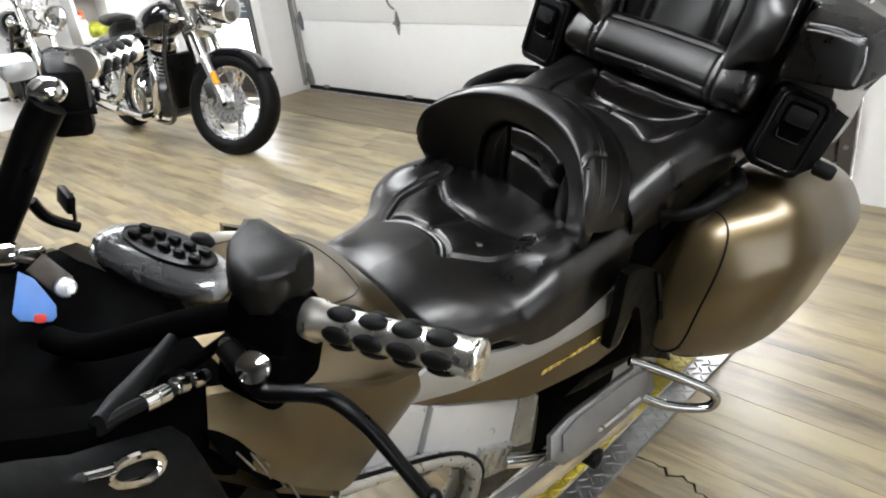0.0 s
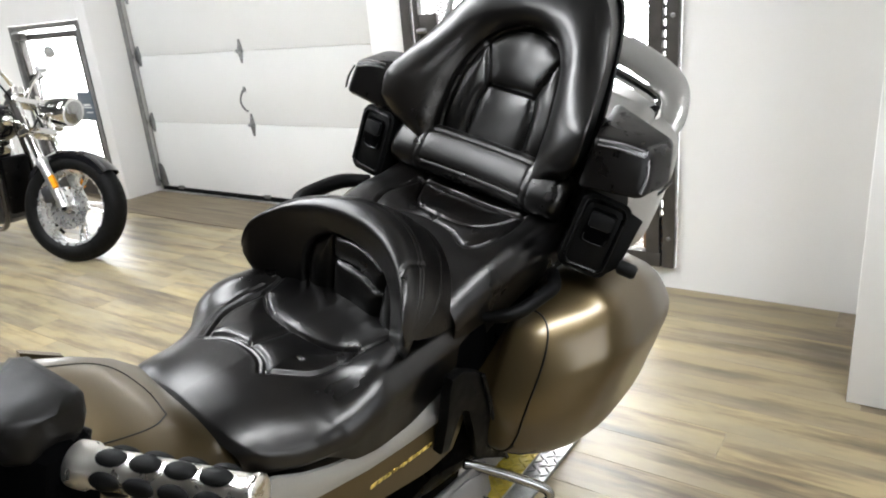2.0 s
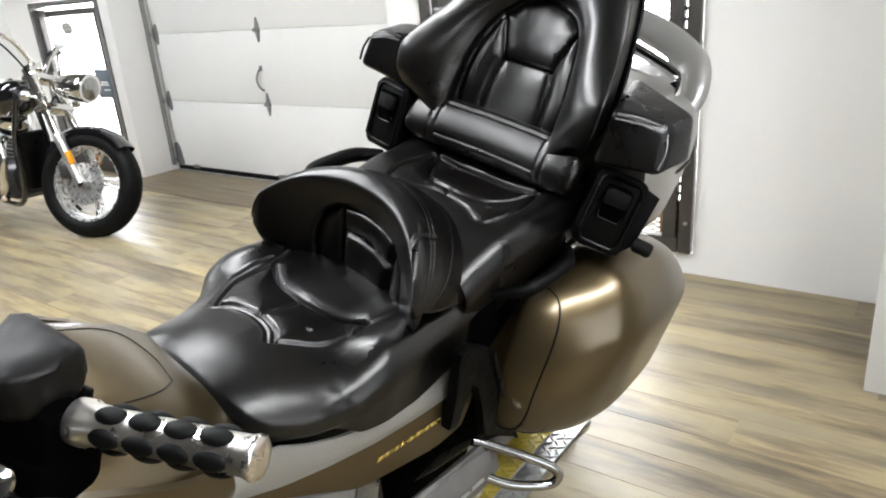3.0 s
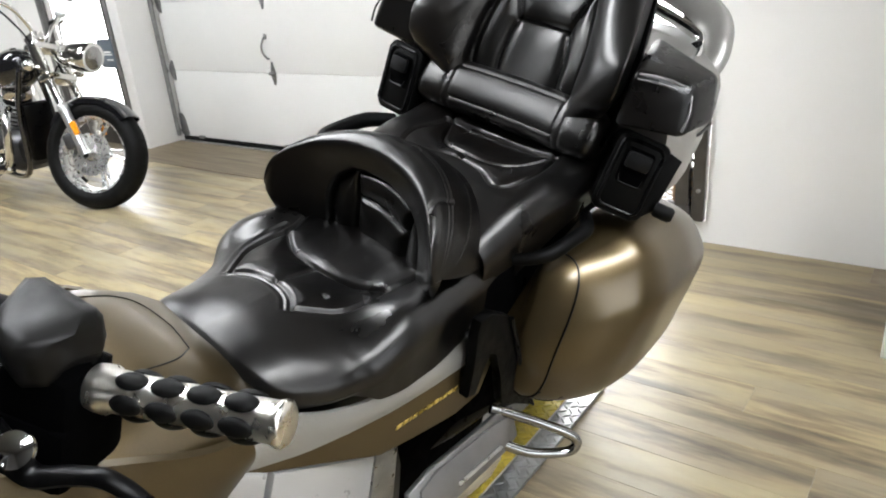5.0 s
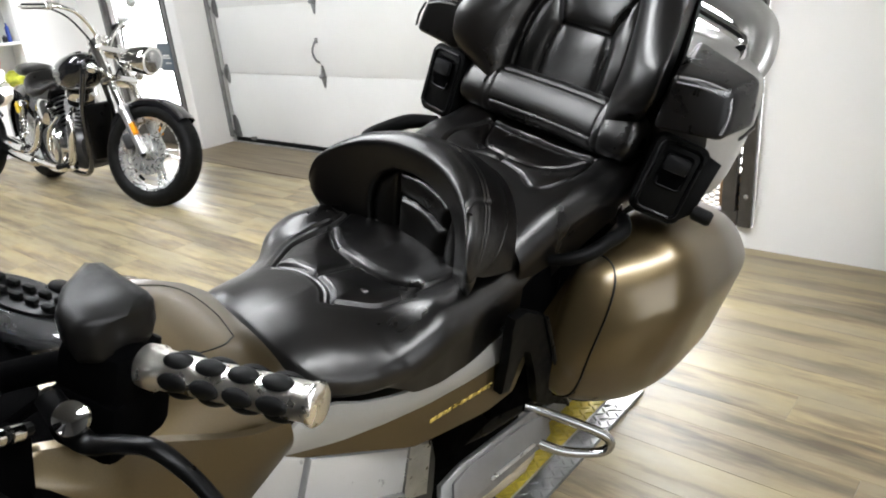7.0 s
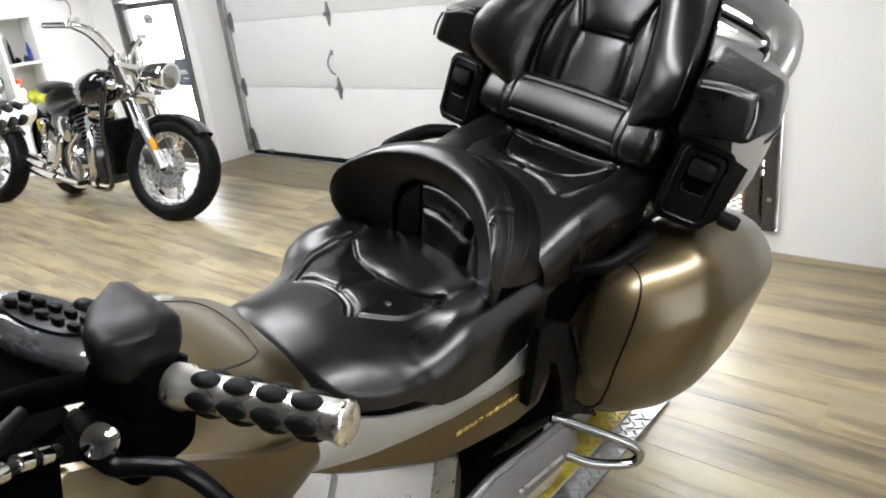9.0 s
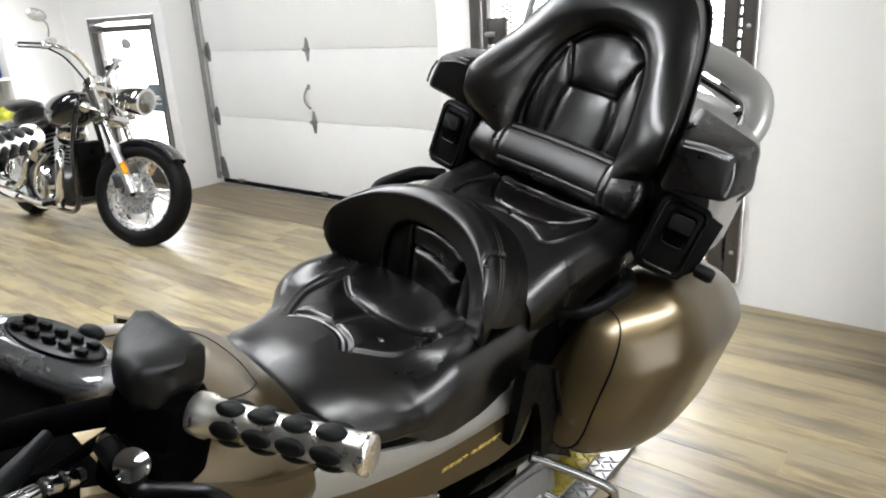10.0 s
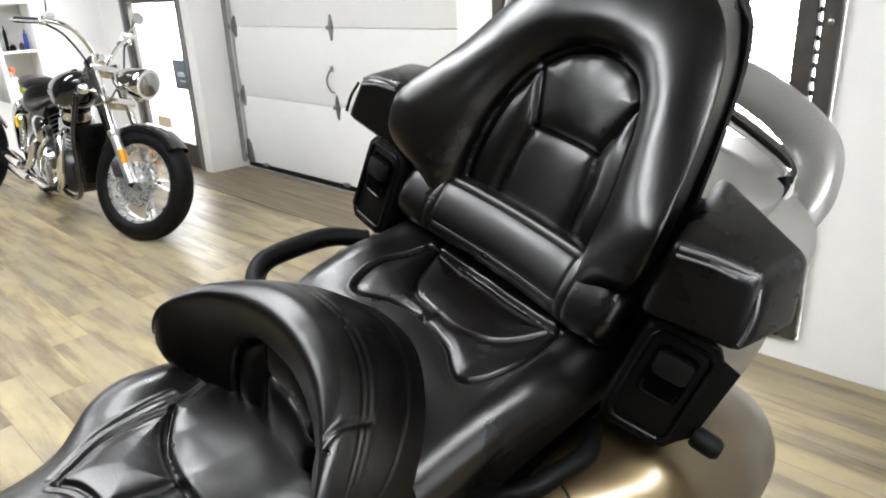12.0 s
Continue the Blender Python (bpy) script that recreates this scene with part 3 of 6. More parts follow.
def pass_relief(x, y):
    return (seam_depth(x, y, pass_seams) + puff(x, y, pass_panel, .009, .012) + puff(x, y, pass_strip, .007, .012)
            + sum(puff(x, y, c, .007, .010) for c in front_cells) - .005 * within(x, y, pass_field))


cushion("passenger_seat", np.linspace(.24, .60, 210), pass_half, pass_top, pass_skirt, pass_relief, bike,
        "wide stitched black leather passenger seat", radius=lambda y: .05, cols=260)


# lumbar roll under the backrest pad
def roll_sheet():
    t = np.linspace(0, math.pi / 2, 12)
    xs = np.concatenate([-.217 + .030 * (1 - np.cos(t)), np.linspace(-.186, .186, 150), (.217 - .030 * (1 - np.cos(t)))[::-1]])
    rows = []
    for x in xs:
        k = max(.0, 1 - max(0, (abs(x) - .185) / .0325) ** 3) ** .5 * (1 - .08 * float(smooth_step(.15, .20, abs(x)))) + .02
        d, e = abs(x) - .128, abs(x) - .144
        g = 1 - .03 * math.exp(-(d / .0030) ** 2) - .03 * math.exp(-(e / .0030) ** 2)
        y0 = .560 - .016 * (abs(x) / .2) ** 2
        col = []
        for a in np.linspace(0, 2 * math.pi, 61):
            c, s = math.cos(a), math.sin(a)
            r = g - (.11 * math.exp(-((a - 2.50) / .06) ** 2) + .11 * math.exp(-((a - 3.78) / .06) ** 2)) * (abs(x) < .128)
            b, h = .043 * k * r * math.copysign(abs(c) ** .72, c), .052 * k * r * math.copysign(abs(s) ** .72, s)
            col.append((x, y0 + .84 * b + .54 * h, 1.042 - .54 * b + .84 * h))
        rows.append(col)
    p = np.array(rows)
    p[..., 2] += wrinkles(p[..., 0], p[..., 2], .07, .0007)
    return grid_mesh("lumbar_roll", p)


part("lumbar_roll", roll_sheet(), LEATHER, bike, "padded black leather lumbar roll", angle=75)


# passenger's backrest pad
def pad_half(z):
    return curve(z, [1.050, 1.07, 1.10, 1.15, 1.19, 1.23, 1.27, 1.31, 1.35, 1.385, 1.405, 1.418, 1.424], [.163, .188, .217, .240, .241, .227, .208, .191, .170, .142, .112, .072, .02])


def pad_sheet():
    """A stitched middle field inside one thick rolled rim that runs round the wings and over the top."""
    zs = 1.05 + .374 * (1 - np.cos(np.linspace(0, math.pi, 230))) / 2
    q = np.linspace(-1, 1, 271)
    a = np.abs(q)
    arch = bent(both([(0, 1.310), (.056, 1.298), (.092, 1.266), (.113, 1.215), (.123, 1.14), (.122, 1.03)]))
    edge = [(float(pad_half(z)), float(z)) for z in np.linspace(1.05, 1.424, 40)]
    edge = mirror_path(edge) + edge[::-1]
    rows = []
    for z in zs:
        h = float(pad_half(z))
        x = np.sin(np.clip(a / .86, 0, 1) * math.pi / 2) * h
        tz = (z - 1.05) / .374
        endk = math.sqrt(max(1e-4, 1 - (max(0, tz - .90) / .10) ** 2)) * math.sqrt(max(1e-4, 1 - (max(0, .08 - tz) / .08) ** 2))
        inside = within(x, np.full(len(x), z), arch)
        da = np.where(inside, 0, to_path(x, np.full(len(x), z), arch))
        de = to_path(x, np.full(len(x), z), edge)
        s = np.clip(da / (da + de + 1e-6), 0, 1)
        rim = .042 * np.sin(math.pi * s ** .85) ** .75
        wrap = .135 * (x / .25) ** 2.0 * float(curve(z, [1.03, 1.07, 1.12, 1.19, 1.30, 1.43], [.2, .45, .85, 1, .62, .35]))
        back = np.clip((a - .86) / .14, 0, 1)
        y = .634 + (z - 1.19) * .44 + .016 * (1 - endk) - rim - wrap + back * .075
        x = x - back * .02
        rows.append(np.stack([np.sign(q) * x, y, np.full(len(q), z)], 1))
    p = np.array(rows)
    du, dv = np.gradient(p, axis=0), np.gradient(p, axis=1)
    n = np.cross(du, dv)
    n /= np.linalg.norm(n, axis=2, keepdims=True) + 1e-12
    if n[115, 135, 1] > 0:
        n = -n
    x, z = p[..., 0], p[..., 2]
    corner = [(.088, 1.268), (.058, 1.192)]
    lower = bent([(.058, 1.192), (.068, 1.15), (.074, 1.04)])
    sill = [(-.058, 1.192), (.058, 1.192)]
    seams = [(arch, .0055, .008, .0016), (sill, .006, .006, .0012), (corner, .006, .006, .0008), (mirror_path(corner), .006, .006, .0008), (lower, .0065, .010, 0), (mirror_path(lower), .0065, .010, 0)]
    top_cell = [(.058, 1.192), (.088, 1.268), (.054, 1.295), (0, 1.306), (-.054, 1.295), (-.088, 1.268), (-.058, 1.192)]
    low_cell = [(.058, 1.192), (-.058, 1.192)] + mirror_path(lower) + lower[::-1]
    side_cell = [(.088, 1.268), (.111, 1.214), (.121, 1.14), (.120, 1.04), (.074, 1.04)] + lower[::-1]
    mask = smooth_step(.80, .72, a)[None, :]
    lift = (seam_depth(x, z, seams) + puff(x, z, top_cell, .008, .012) + puff(x, z, low_cell, .007, .014) + puff(x, z, side_cell, .010, .014) + puff(x, z, mirror_path(side_cell), .010, .014)) * mask
    lift = lift + wrinkles(x, z, .1, .0009) + wrinkles(x, z, .022, .00014)
    return grid_mesh("backrest_pad", p + n * lift[..., None])


part("backrest_pad", pad_sheet(), LEATHER, bike, "tall winged black leather passenger backrest with stitched panels", angle=75)
part("backrest_shell", loft([[(x, .70 + (z - 1.19) * .48 - .125 * (x / .25) ** 2 * np.interp(z, [1.0, 1.2, 1.42], [.7, 1, .4]) + d, z) for x, d in
     [(pad_half(z) * .93 * s, 0) for s in np.linspace(-1, 1, 13)] + [(pad_half(z) * .9 * s, .02) for s in np.linspace(1, -1, 13)]] for z in np.linspace(1.09, 1.40, 14)]), PLASTIC, bike)


# trunk between the pad and the tail
def trunk_ring(y, w, z0, z1, p=3.6, n=40):
    return [(a, y, b) for a, b in super_ring(0, (z0 + z1) / 2, w, (z1 - z0) / 2, p, n)]


trunk = part("trunk", loft([trunk_ring(*r) for r in ((.635, .27, .955, 1.08), (.645, .29, .945, 1.10), (.67, .310, .935, 1.14), (.74, .318, .945, 1.168),
             (.82, .308, .965, 1.19), (.89, .276, .99, 1.182), (.94, .21, 1.02, 1.155), (.955, .14, 1.05, 1.12))]), SILVER, bike, "champagne silver painted luggage trunk")
part("trunk_seam", loft([trunk_ring(y, w + .003, 1.036, 1.048, 6) for y, w in ((.65, .298), (.67, .3105), (.74, .3185), (.82, .309), (.89, .277))], caps=False), SATIN, trunk)
spoiler = part("spoiler", tube([(-.268, .815, 1.128), (-.266, .85, 1.172), (-.225, .90, 1.222), (-.12, .925, 1.258), (0, .93, 1.268), (.12, .925, 1.258), (.225, .90, 1.222), (.266, .85, 1.172), (.268, .815, 1.128)],
               [.024, .030, .034, .034, .034, .034, .034, .030, .024], 14, 8, .62), SILVER, bike, "arched champagne silver trunk spoiler")
part("chrome_trim", tube([(-.246, .80, 1.154), (-.236, .84, 1.172), (-.20, .875, 1.196), (0, .905, 1.228), (.20, .875, 1.196), (.236, .84, 1.172), (.246, .80, 1.154)], .0125, 12, 8), CHROME, spoiler, "chrome inner trim")
part("trunk_lid", loft([[(a * (1 - .12 * k), .66 + .26 * (k + 1) / 2, b) for a, b in super_ring(0, 1.165, .25 - .03 * k * k, .022, 4, 32)] for k in np.linspace(-1, 1, 8)]), SILVER, trunk)
part("lower_trim", tube([(-.246, .80, 1.154), (-.20, .825, 1.176), (0, .845, 1.192), (.20, .825, 1.176), (.246, .80, 1.154)], .010, 12, 8, .7), SILVER, spoiler, "champagne silver lower edge")
for sd in (1, -1):
    part("hinge_cap", tube([(sd * .226, .842, 1.180), (sd * .240, .832, 1.160), (sd * .248, .824, 1.136)], [.013, .016, .013], 12, 5), SATIN, spoiler, "black cap at the foot of the chrome trim")
part("antenna", tube([(-.335, .80, 1.15), (-.335, .86, 1.45), (-.335, .93, 1.86)], [.010, .008, .006], 10, 3), ALU, bike, "pale metal aerial")


def hull(corners, bevel, seg=3):
    """A box with eight free corners: front ring, then rear ring, both in the same turn."""
    bm = bmesh.new()
    v = [bm.verts.new(c) for c in corners]
    for f in ((0, 1, 2, 3), (7, 6, 5, 4), (0, 4, 5, 1), (1, 5, 6, 2), (2, 6, 7, 3), (3, 7, 4, 0)):
        bm.faces.new([v[k] for k in f])
    bmesh.ops.recalc_face_normals(bm, faces=bm.faces)
    bmesh.ops.bevel(bm, geom=bm.edges[:], offset=bevel, segments=seg, profile=.6, affect="EDGES")
    return bm


def speaker_pod(side):
    """Padded arm box with its stitched lid, over the pocket panel."""
    o = flipped if side < 0 else (lambda b: b)
    if side > 0:
        front = ((.258, .510, 1.192), (.350, .556, 1.178), (.368, .514, 1.104), (.246, .498, 1.092))
        rear = ((.200, .70, 1.214), (.362, .630, 1.192), (.380, .610, 1.112), (.215, .66, 1.10))
        ax, up, mid = Vector((.873, .436, -.218)), Vector((.025, .296, .955)), (.294, .520, 1.006)
    else:
        front = ((.243, .520, 1.206), (.322, .500, 1.200), (.340, .486, 1.126), (.232, .500, 1.108))
        rear = ((.20, .66, 1.216), (.334, .61, 1.208), (.350, .60, 1.124), (.215, .62, 1.10))
        ax, up, mid = Vector((.995, .05, .05)), Vector((.0, .22, .975)), (.260, .500, 1.034)
    ti, to, bo, bi = map(Vector, front)
    rti, rto, rbo, rbi = map(Vector, rear)
    pod = part("arm_box", o(hull([ti, to, bo, bi, rti, rto, rbo, rbi], .016)), VINYL, bike, "padded glossy black arm box")
    lift = Vector((.002, -.004, .002))
    part("piping", o(tube([ti + Vector((.01, .0, -.004)), ti.lerp(to, .5) + lift, to + Vector((-.012, -.002, -.002))], .0022, 6, 6)), GREYFRAME, pod)
    part("piping", o(tube([ti + Vector((.01, -.003, -.012)), ti.lerp(to, .5) + Vector((.001, -.006, -.008)), to + Vector((-.010, -.005, -.012))], .0018, 6, 6)), GREYFRAME, pod)
    part("piping", o(tube([to + Vector((-.002, -.004, -.012)), to.lerp(bo, .5) + Vector((.001, -.002, 0)), bo + Vector((-.006, -.001, .012))], .0024, 6, 6)), LEATHER, pod)
    # pocket panel with its raised frame, latch and side plate
    up = (up - ax * up.dot(ax)).normalized()
    m = Matrix.Translation(mid) @ Matrix((ax.normalized(), up, ax.cross(up).normalized())).transposed().to_4x4()
    panel = part("pocket_panel", o(outline_solid(rounded(.096, .146, .016), -.08, .006, m)), PLASTIC, bike, "black moulded panel with a recessed latch")
    ring_pts = rounded(.076, .126, .014)
    part("rim", o(tube([m @ Vector((a, b, .001)) for a, b in ring_pts] + [m @ Vector((*ring_pts[0], .001))], .0032, 8, 1, smooth_path=False)), SATIN, panel)
    # no hollow is cut: a flat plate carries the well's shade as black
    part("latch_well", o(outline_solid(rounded(.052, .066, .010), .003, .001, m @ pose(.0, .018, .0012))), DEEPBLACK, panel)
    part("latch", o(outline_solid(rounded(.044, .030, .006), .009, .003, m @ pose(.0, .030, .004))), DARKGREY, panel, "black pull latch")
    part("latch_lip", o(tube([m @ Vector((a, b, .004)) for a, b in ((-.022, .0), (-.020, -.011), (-.012, -.014), (.012, -.014), (.020, -.011), (.022, .0))], .0018, 6, 4)), SATIN, panel)
    if side > 0:
        part("side_plate", o(outline_solid([(.046, .064), (.070, .058), (.064, -.040), (.046, -.060)], .004, .0015, m @ pose(0, 0, -.006))), PLASTIC, panel)
        part("bump_stop", o(lathe([(.011, 0), (.014, .004), (.014, .03), (.010, .036)], 14, m @ pose(.062, -.036, -.004, 0, 78, 0))), RUBBER, panel, "black rubber stop")
    # silver shell behind the panel
    part("side_shell", o(loft([[(a, y, b) for a, b in super_ring(.272 - .25 * max(0, y - .72), 1.02, .05, .10 - .1 * max(0, y - .7), 3, 24)] for y in np.linspace(.575, .88, 10)])), SILVER, bike)


VINYL = worn("satin_black_vinyl", (0.0022, 0.0017, 0.0014), 0.31, amount=0.25, spread=0.07, fine=0.1, fine_scale=500, spec=0.38)
speaker_pod(1)
speaker_pod(-1)


# saddlebags
BAG_Y = [.312, .318, .326, .340, .364, .404, .464, .550, .66, .76, .84, .885, .905]
BAG_OUT = [.245, .270, .292, .314, .340, .370, .396, .408, .405, .390, .362, .334, .305]
BAG_LOW = [.632, .610, .594, .580, .568, .556, .546, .544, .555, .575, .612, .655, .70]
BAG_TOP = [.828, .842, .852, .862, .872, .884, .896, .904, .900, .876, .836, .80, .77]


def bag_point(y, a):
    """A place on the bag's shell: a runs from -pi/2 below to pi/2 on top."""
    w, lo, hi = (float(curve(y, BAG_Y, v)) for v in (BAG_OUT, BAG_LOW, BAG_TOP))
    z = (lo + hi) / 2 + (hi - lo) / 2 * math.copysign(abs(math.sin(a)) ** .78, math.sin(a))
    x = .23 + (w - .23) * max(0, math.cos(a)) ** (.50 if a < 0 else .55)
    t = a / math.pi + .5
    x += .008 * math.exp(-((t - .60) / .08) ** 2) * float(smooth_step(.32, .48, y)) - .006 * math.exp(-((t - .42) / .09) ** 2) * float(smooth_step(.36, .5, y))
    lean = .105 * float(np.clip((z - .68) / .20, 0, 1)) ** 1.4 * float(smooth_step(.62, .34, y))
    return (x, y + lean, z)


def saddlebag(side):
    o = flipped if side < 0 else (lambda b: b)
    rings = []
    for y in np.concatenate([np.linspace(.312, .342, 9), np.linspace(.350, .905, 42)]):
        ring = [bag_point(y, (j / 39 - .5) * math.pi) for j in range(40)]
        lo, hi = ring[0][2], ring[-1][2]
        rings.append(ring + [(.215, ring[-1][1], hi - .01), (.205, y, (lo + hi) / 2), (.215, y, lo + .01)])
    bag = part("saddlebag", o(loft(rings)), BRONZE, bike, "bronze painted hard saddlebag", angle=60)
    pts = [Vector(bag_point(.337, a)) + Vector((.0008, -.0005, .0006)) for a in np.linspace(-.47, .485, 34) * math.pi]
    part("lid_gap", o(tube(pts, .0020, 6, 1)), SATIN, bag)
    part("lower_trim", o(tube([bag_point(y, -.455 * math.pi) for y in np.linspace(.325, .895, 26)], .0045, 8, 2)), SATIN, bag, "black rubber edge trim")
    part("catch", o(tube([bag_point(y, a * math.pi) for y, a in ((.340, -.24), (.339, -.33), (.352, -.37), (.372, -.34), (.376, -.25))], .0014, 6, 5)), SATIN, bag)


saddlebag(1)
saddlebag(-1)

# passenger grab rails
part("grab_rail", tube([(.205, .318, .872), (.234, .335, .882), (.254, .362, .892), (.263, .405, .904), (.266, .450, .912), (.24, .49, .915)], [.010, .012, .0135, .0135, .0135, .012], 12, 6), PLASTIC, bike, "black padded grab rail")
part("grab_rail", tube([(-.185, .255, .92), (-.24, .270, .935), (-.266, .300, .946), (-.274, .355, .950), (-.270, .42, .953), (-.24, .475, .95)], [.012, .0155, .0165, .0165, .0165, .014], 12, 6), PLASTIC, bike, "black padded grab rail")


def along(a, b):
    """A frame with z from a to b."""
    a, b = Vector(a), Vector(b)
    return Matrix.Translation(a) @ (b - a).to_track_quat("Z", "Y").to_matrix().to_4x4()


# ---- body sides, tank and engine covers ----
def body_half(y, z):
    """Half width of the body shell."""
    w = np.interp(y, [-.75, -.60, -.50, -.40, -.30, -.20, -.10, .05, .20, .28, .40], [.26, .275, .268, .248, .226, .208, .200, .203, .212, .214, .20])
    return w - np.clip(.80 - z, 0, 1) * np.interp(y, [-.6, -.2, .3], [.02, .14, .22]) - np.clip(z - .80, 0, 1) ** 1.5 * np.interp(y, [-.5, -.2, .2], [.9, 1.9, 1.2])


def cover_half(y, z):
    """Half width of the side covers under the seat, which widen downward."""
    return .208 + .30 * (.765 - z)


def side_patch(name, y0, y1, lower, upper, off, mat, parent, label="", ny=24, nz=8, thick=.006, side=1, half=body_half):
    """A panel on the body side between two lines over y."""
    front, back = [], []
    for y in np.linspace(y0, y1, ny):
        lo, hi = float(lower(y)), float(upper(y))
        col = []
        for j in range(nz):
            t = j / (nz - 1)
            z = lo + (hi - lo) * t
            crown = .004 * math.sin(math.pi * t)
            col.append((side * (half(y, z) + off + crown), y, z))
        front.append(col)
    rings = [[*col, *[(x - side * thick, y, z) for x, y, z in reversed(col)]] for col in front]
    return part(name, loft(rings), mat, parent, label, angle=50)


def line(*pts):
    xs, ys = zip(*pts)
    return lambda y: np.interp(y, xs, ys)


# inner black body
core = [[(a, y, b) for a, b in super_ring(0, (z0 + z1) / 2, w, (z1 - z0) / 2, 4, 24)] for y, w, z0, z1 in
        ((-.72, .20, .50, .86), (-.5, .20, .42, .86), (-.2, .15, .40, .80), (.1, .145, .40, .80), (.25, .15, .42, .84), (.45, .20, .45, .90), (.80, .20, .55, .92), (.9, .15, .6, .9))]
# added block: blacks out the gap through which the pale deck would show
part("lower_frame", loft([[(a, y, b) for a, b in super_ring(0, .44, w, .17, 5, 24)] for y, w in ((-.32, .12), (-.28, .165), (.30, .165), (.42, .14), (.46, .10))]), DEEPBLACK, bike, "added matt black block in place of the lower frame")
part("inner_body", loft(core), SATIN, bike, "black inner frame covers")
# painted tank shelter
tank = []
for y, w, zt in ((-.152, .150, .842), (-.17, .168, .860), (-.20, .185, .884), (-.25, .205, .908), (-.32, .226, .930), (-.40, .248, .944), (-.47, .258, .948), (-.53, .252, .942), (-.56, .24, .93)):
    ring = []
    for t in np.linspace(0, math.pi, 33):
        c, s = math.cos(t), math.sin(t)
        ring.append((w * math.copysign(abs(c) ** .62, c), y, .70 + (zt - .70) * abs(s) ** .55))
    zl = float(np.interp(y, [-.56, -.53, -.47, -.40, -.32, -.25, -.15], [.925, .915, .845, .765, .80, .83, .80]))
    ring = [(a, b, max(c, zl)) for a, b, c in ring]
    ring += [(-w * .9, y, zl), (w * .9, y, zl)]
    tank.append(ring)
tank_ob = part("tank_shelter", loft(tank), BRONZE, bike, "bronze metallic painted tank shelter", angle=60)
part("fuel_door_lock", lathe([(.016, 0), (.016, .003), (.012, .006), (.005, .007)], 20, pose(-.02, -.345, .9335, -4, 0, 0)), CHROME, tank_ob, "chrome lock of the fuel door")
TANK_ROWS = [(-.56, .24, .93), (-.53, .252, .942), (-.47, .258, .948), (-.40, .248, .944), (-.32, .226, .930), (-.25, .205, .908), (-.20, .185, .884)]


def tank_z(x, y):
    """Height of the tank shelter's shell."""
    w, zt = (float(np.interp(y, [r[0] for r in TANK_ROWS], [r[k] for r in TANK_ROWS])) for k in (1, 2))
    c = min(.99, abs(x) / w) ** (1 / .62)
    return .70 + (zt - .70) * math.sqrt(1 - c * c) ** .55


door_line = bent([(.070, -.225), (.092, -.26), (.098, -.34), (.080, -.42), (0, -.445), (-.080, -.42), (-.098, -.34), (-.092, -.26), (-.070, -.225), (0, -.215), (.070, -.225)], 8)
part("fuel_door_gap", tube([(x, y, tank_z(x, y)) for x, y in door_line], .0011, 6, 1, smooth_path=False), SATIN, tank_ob)
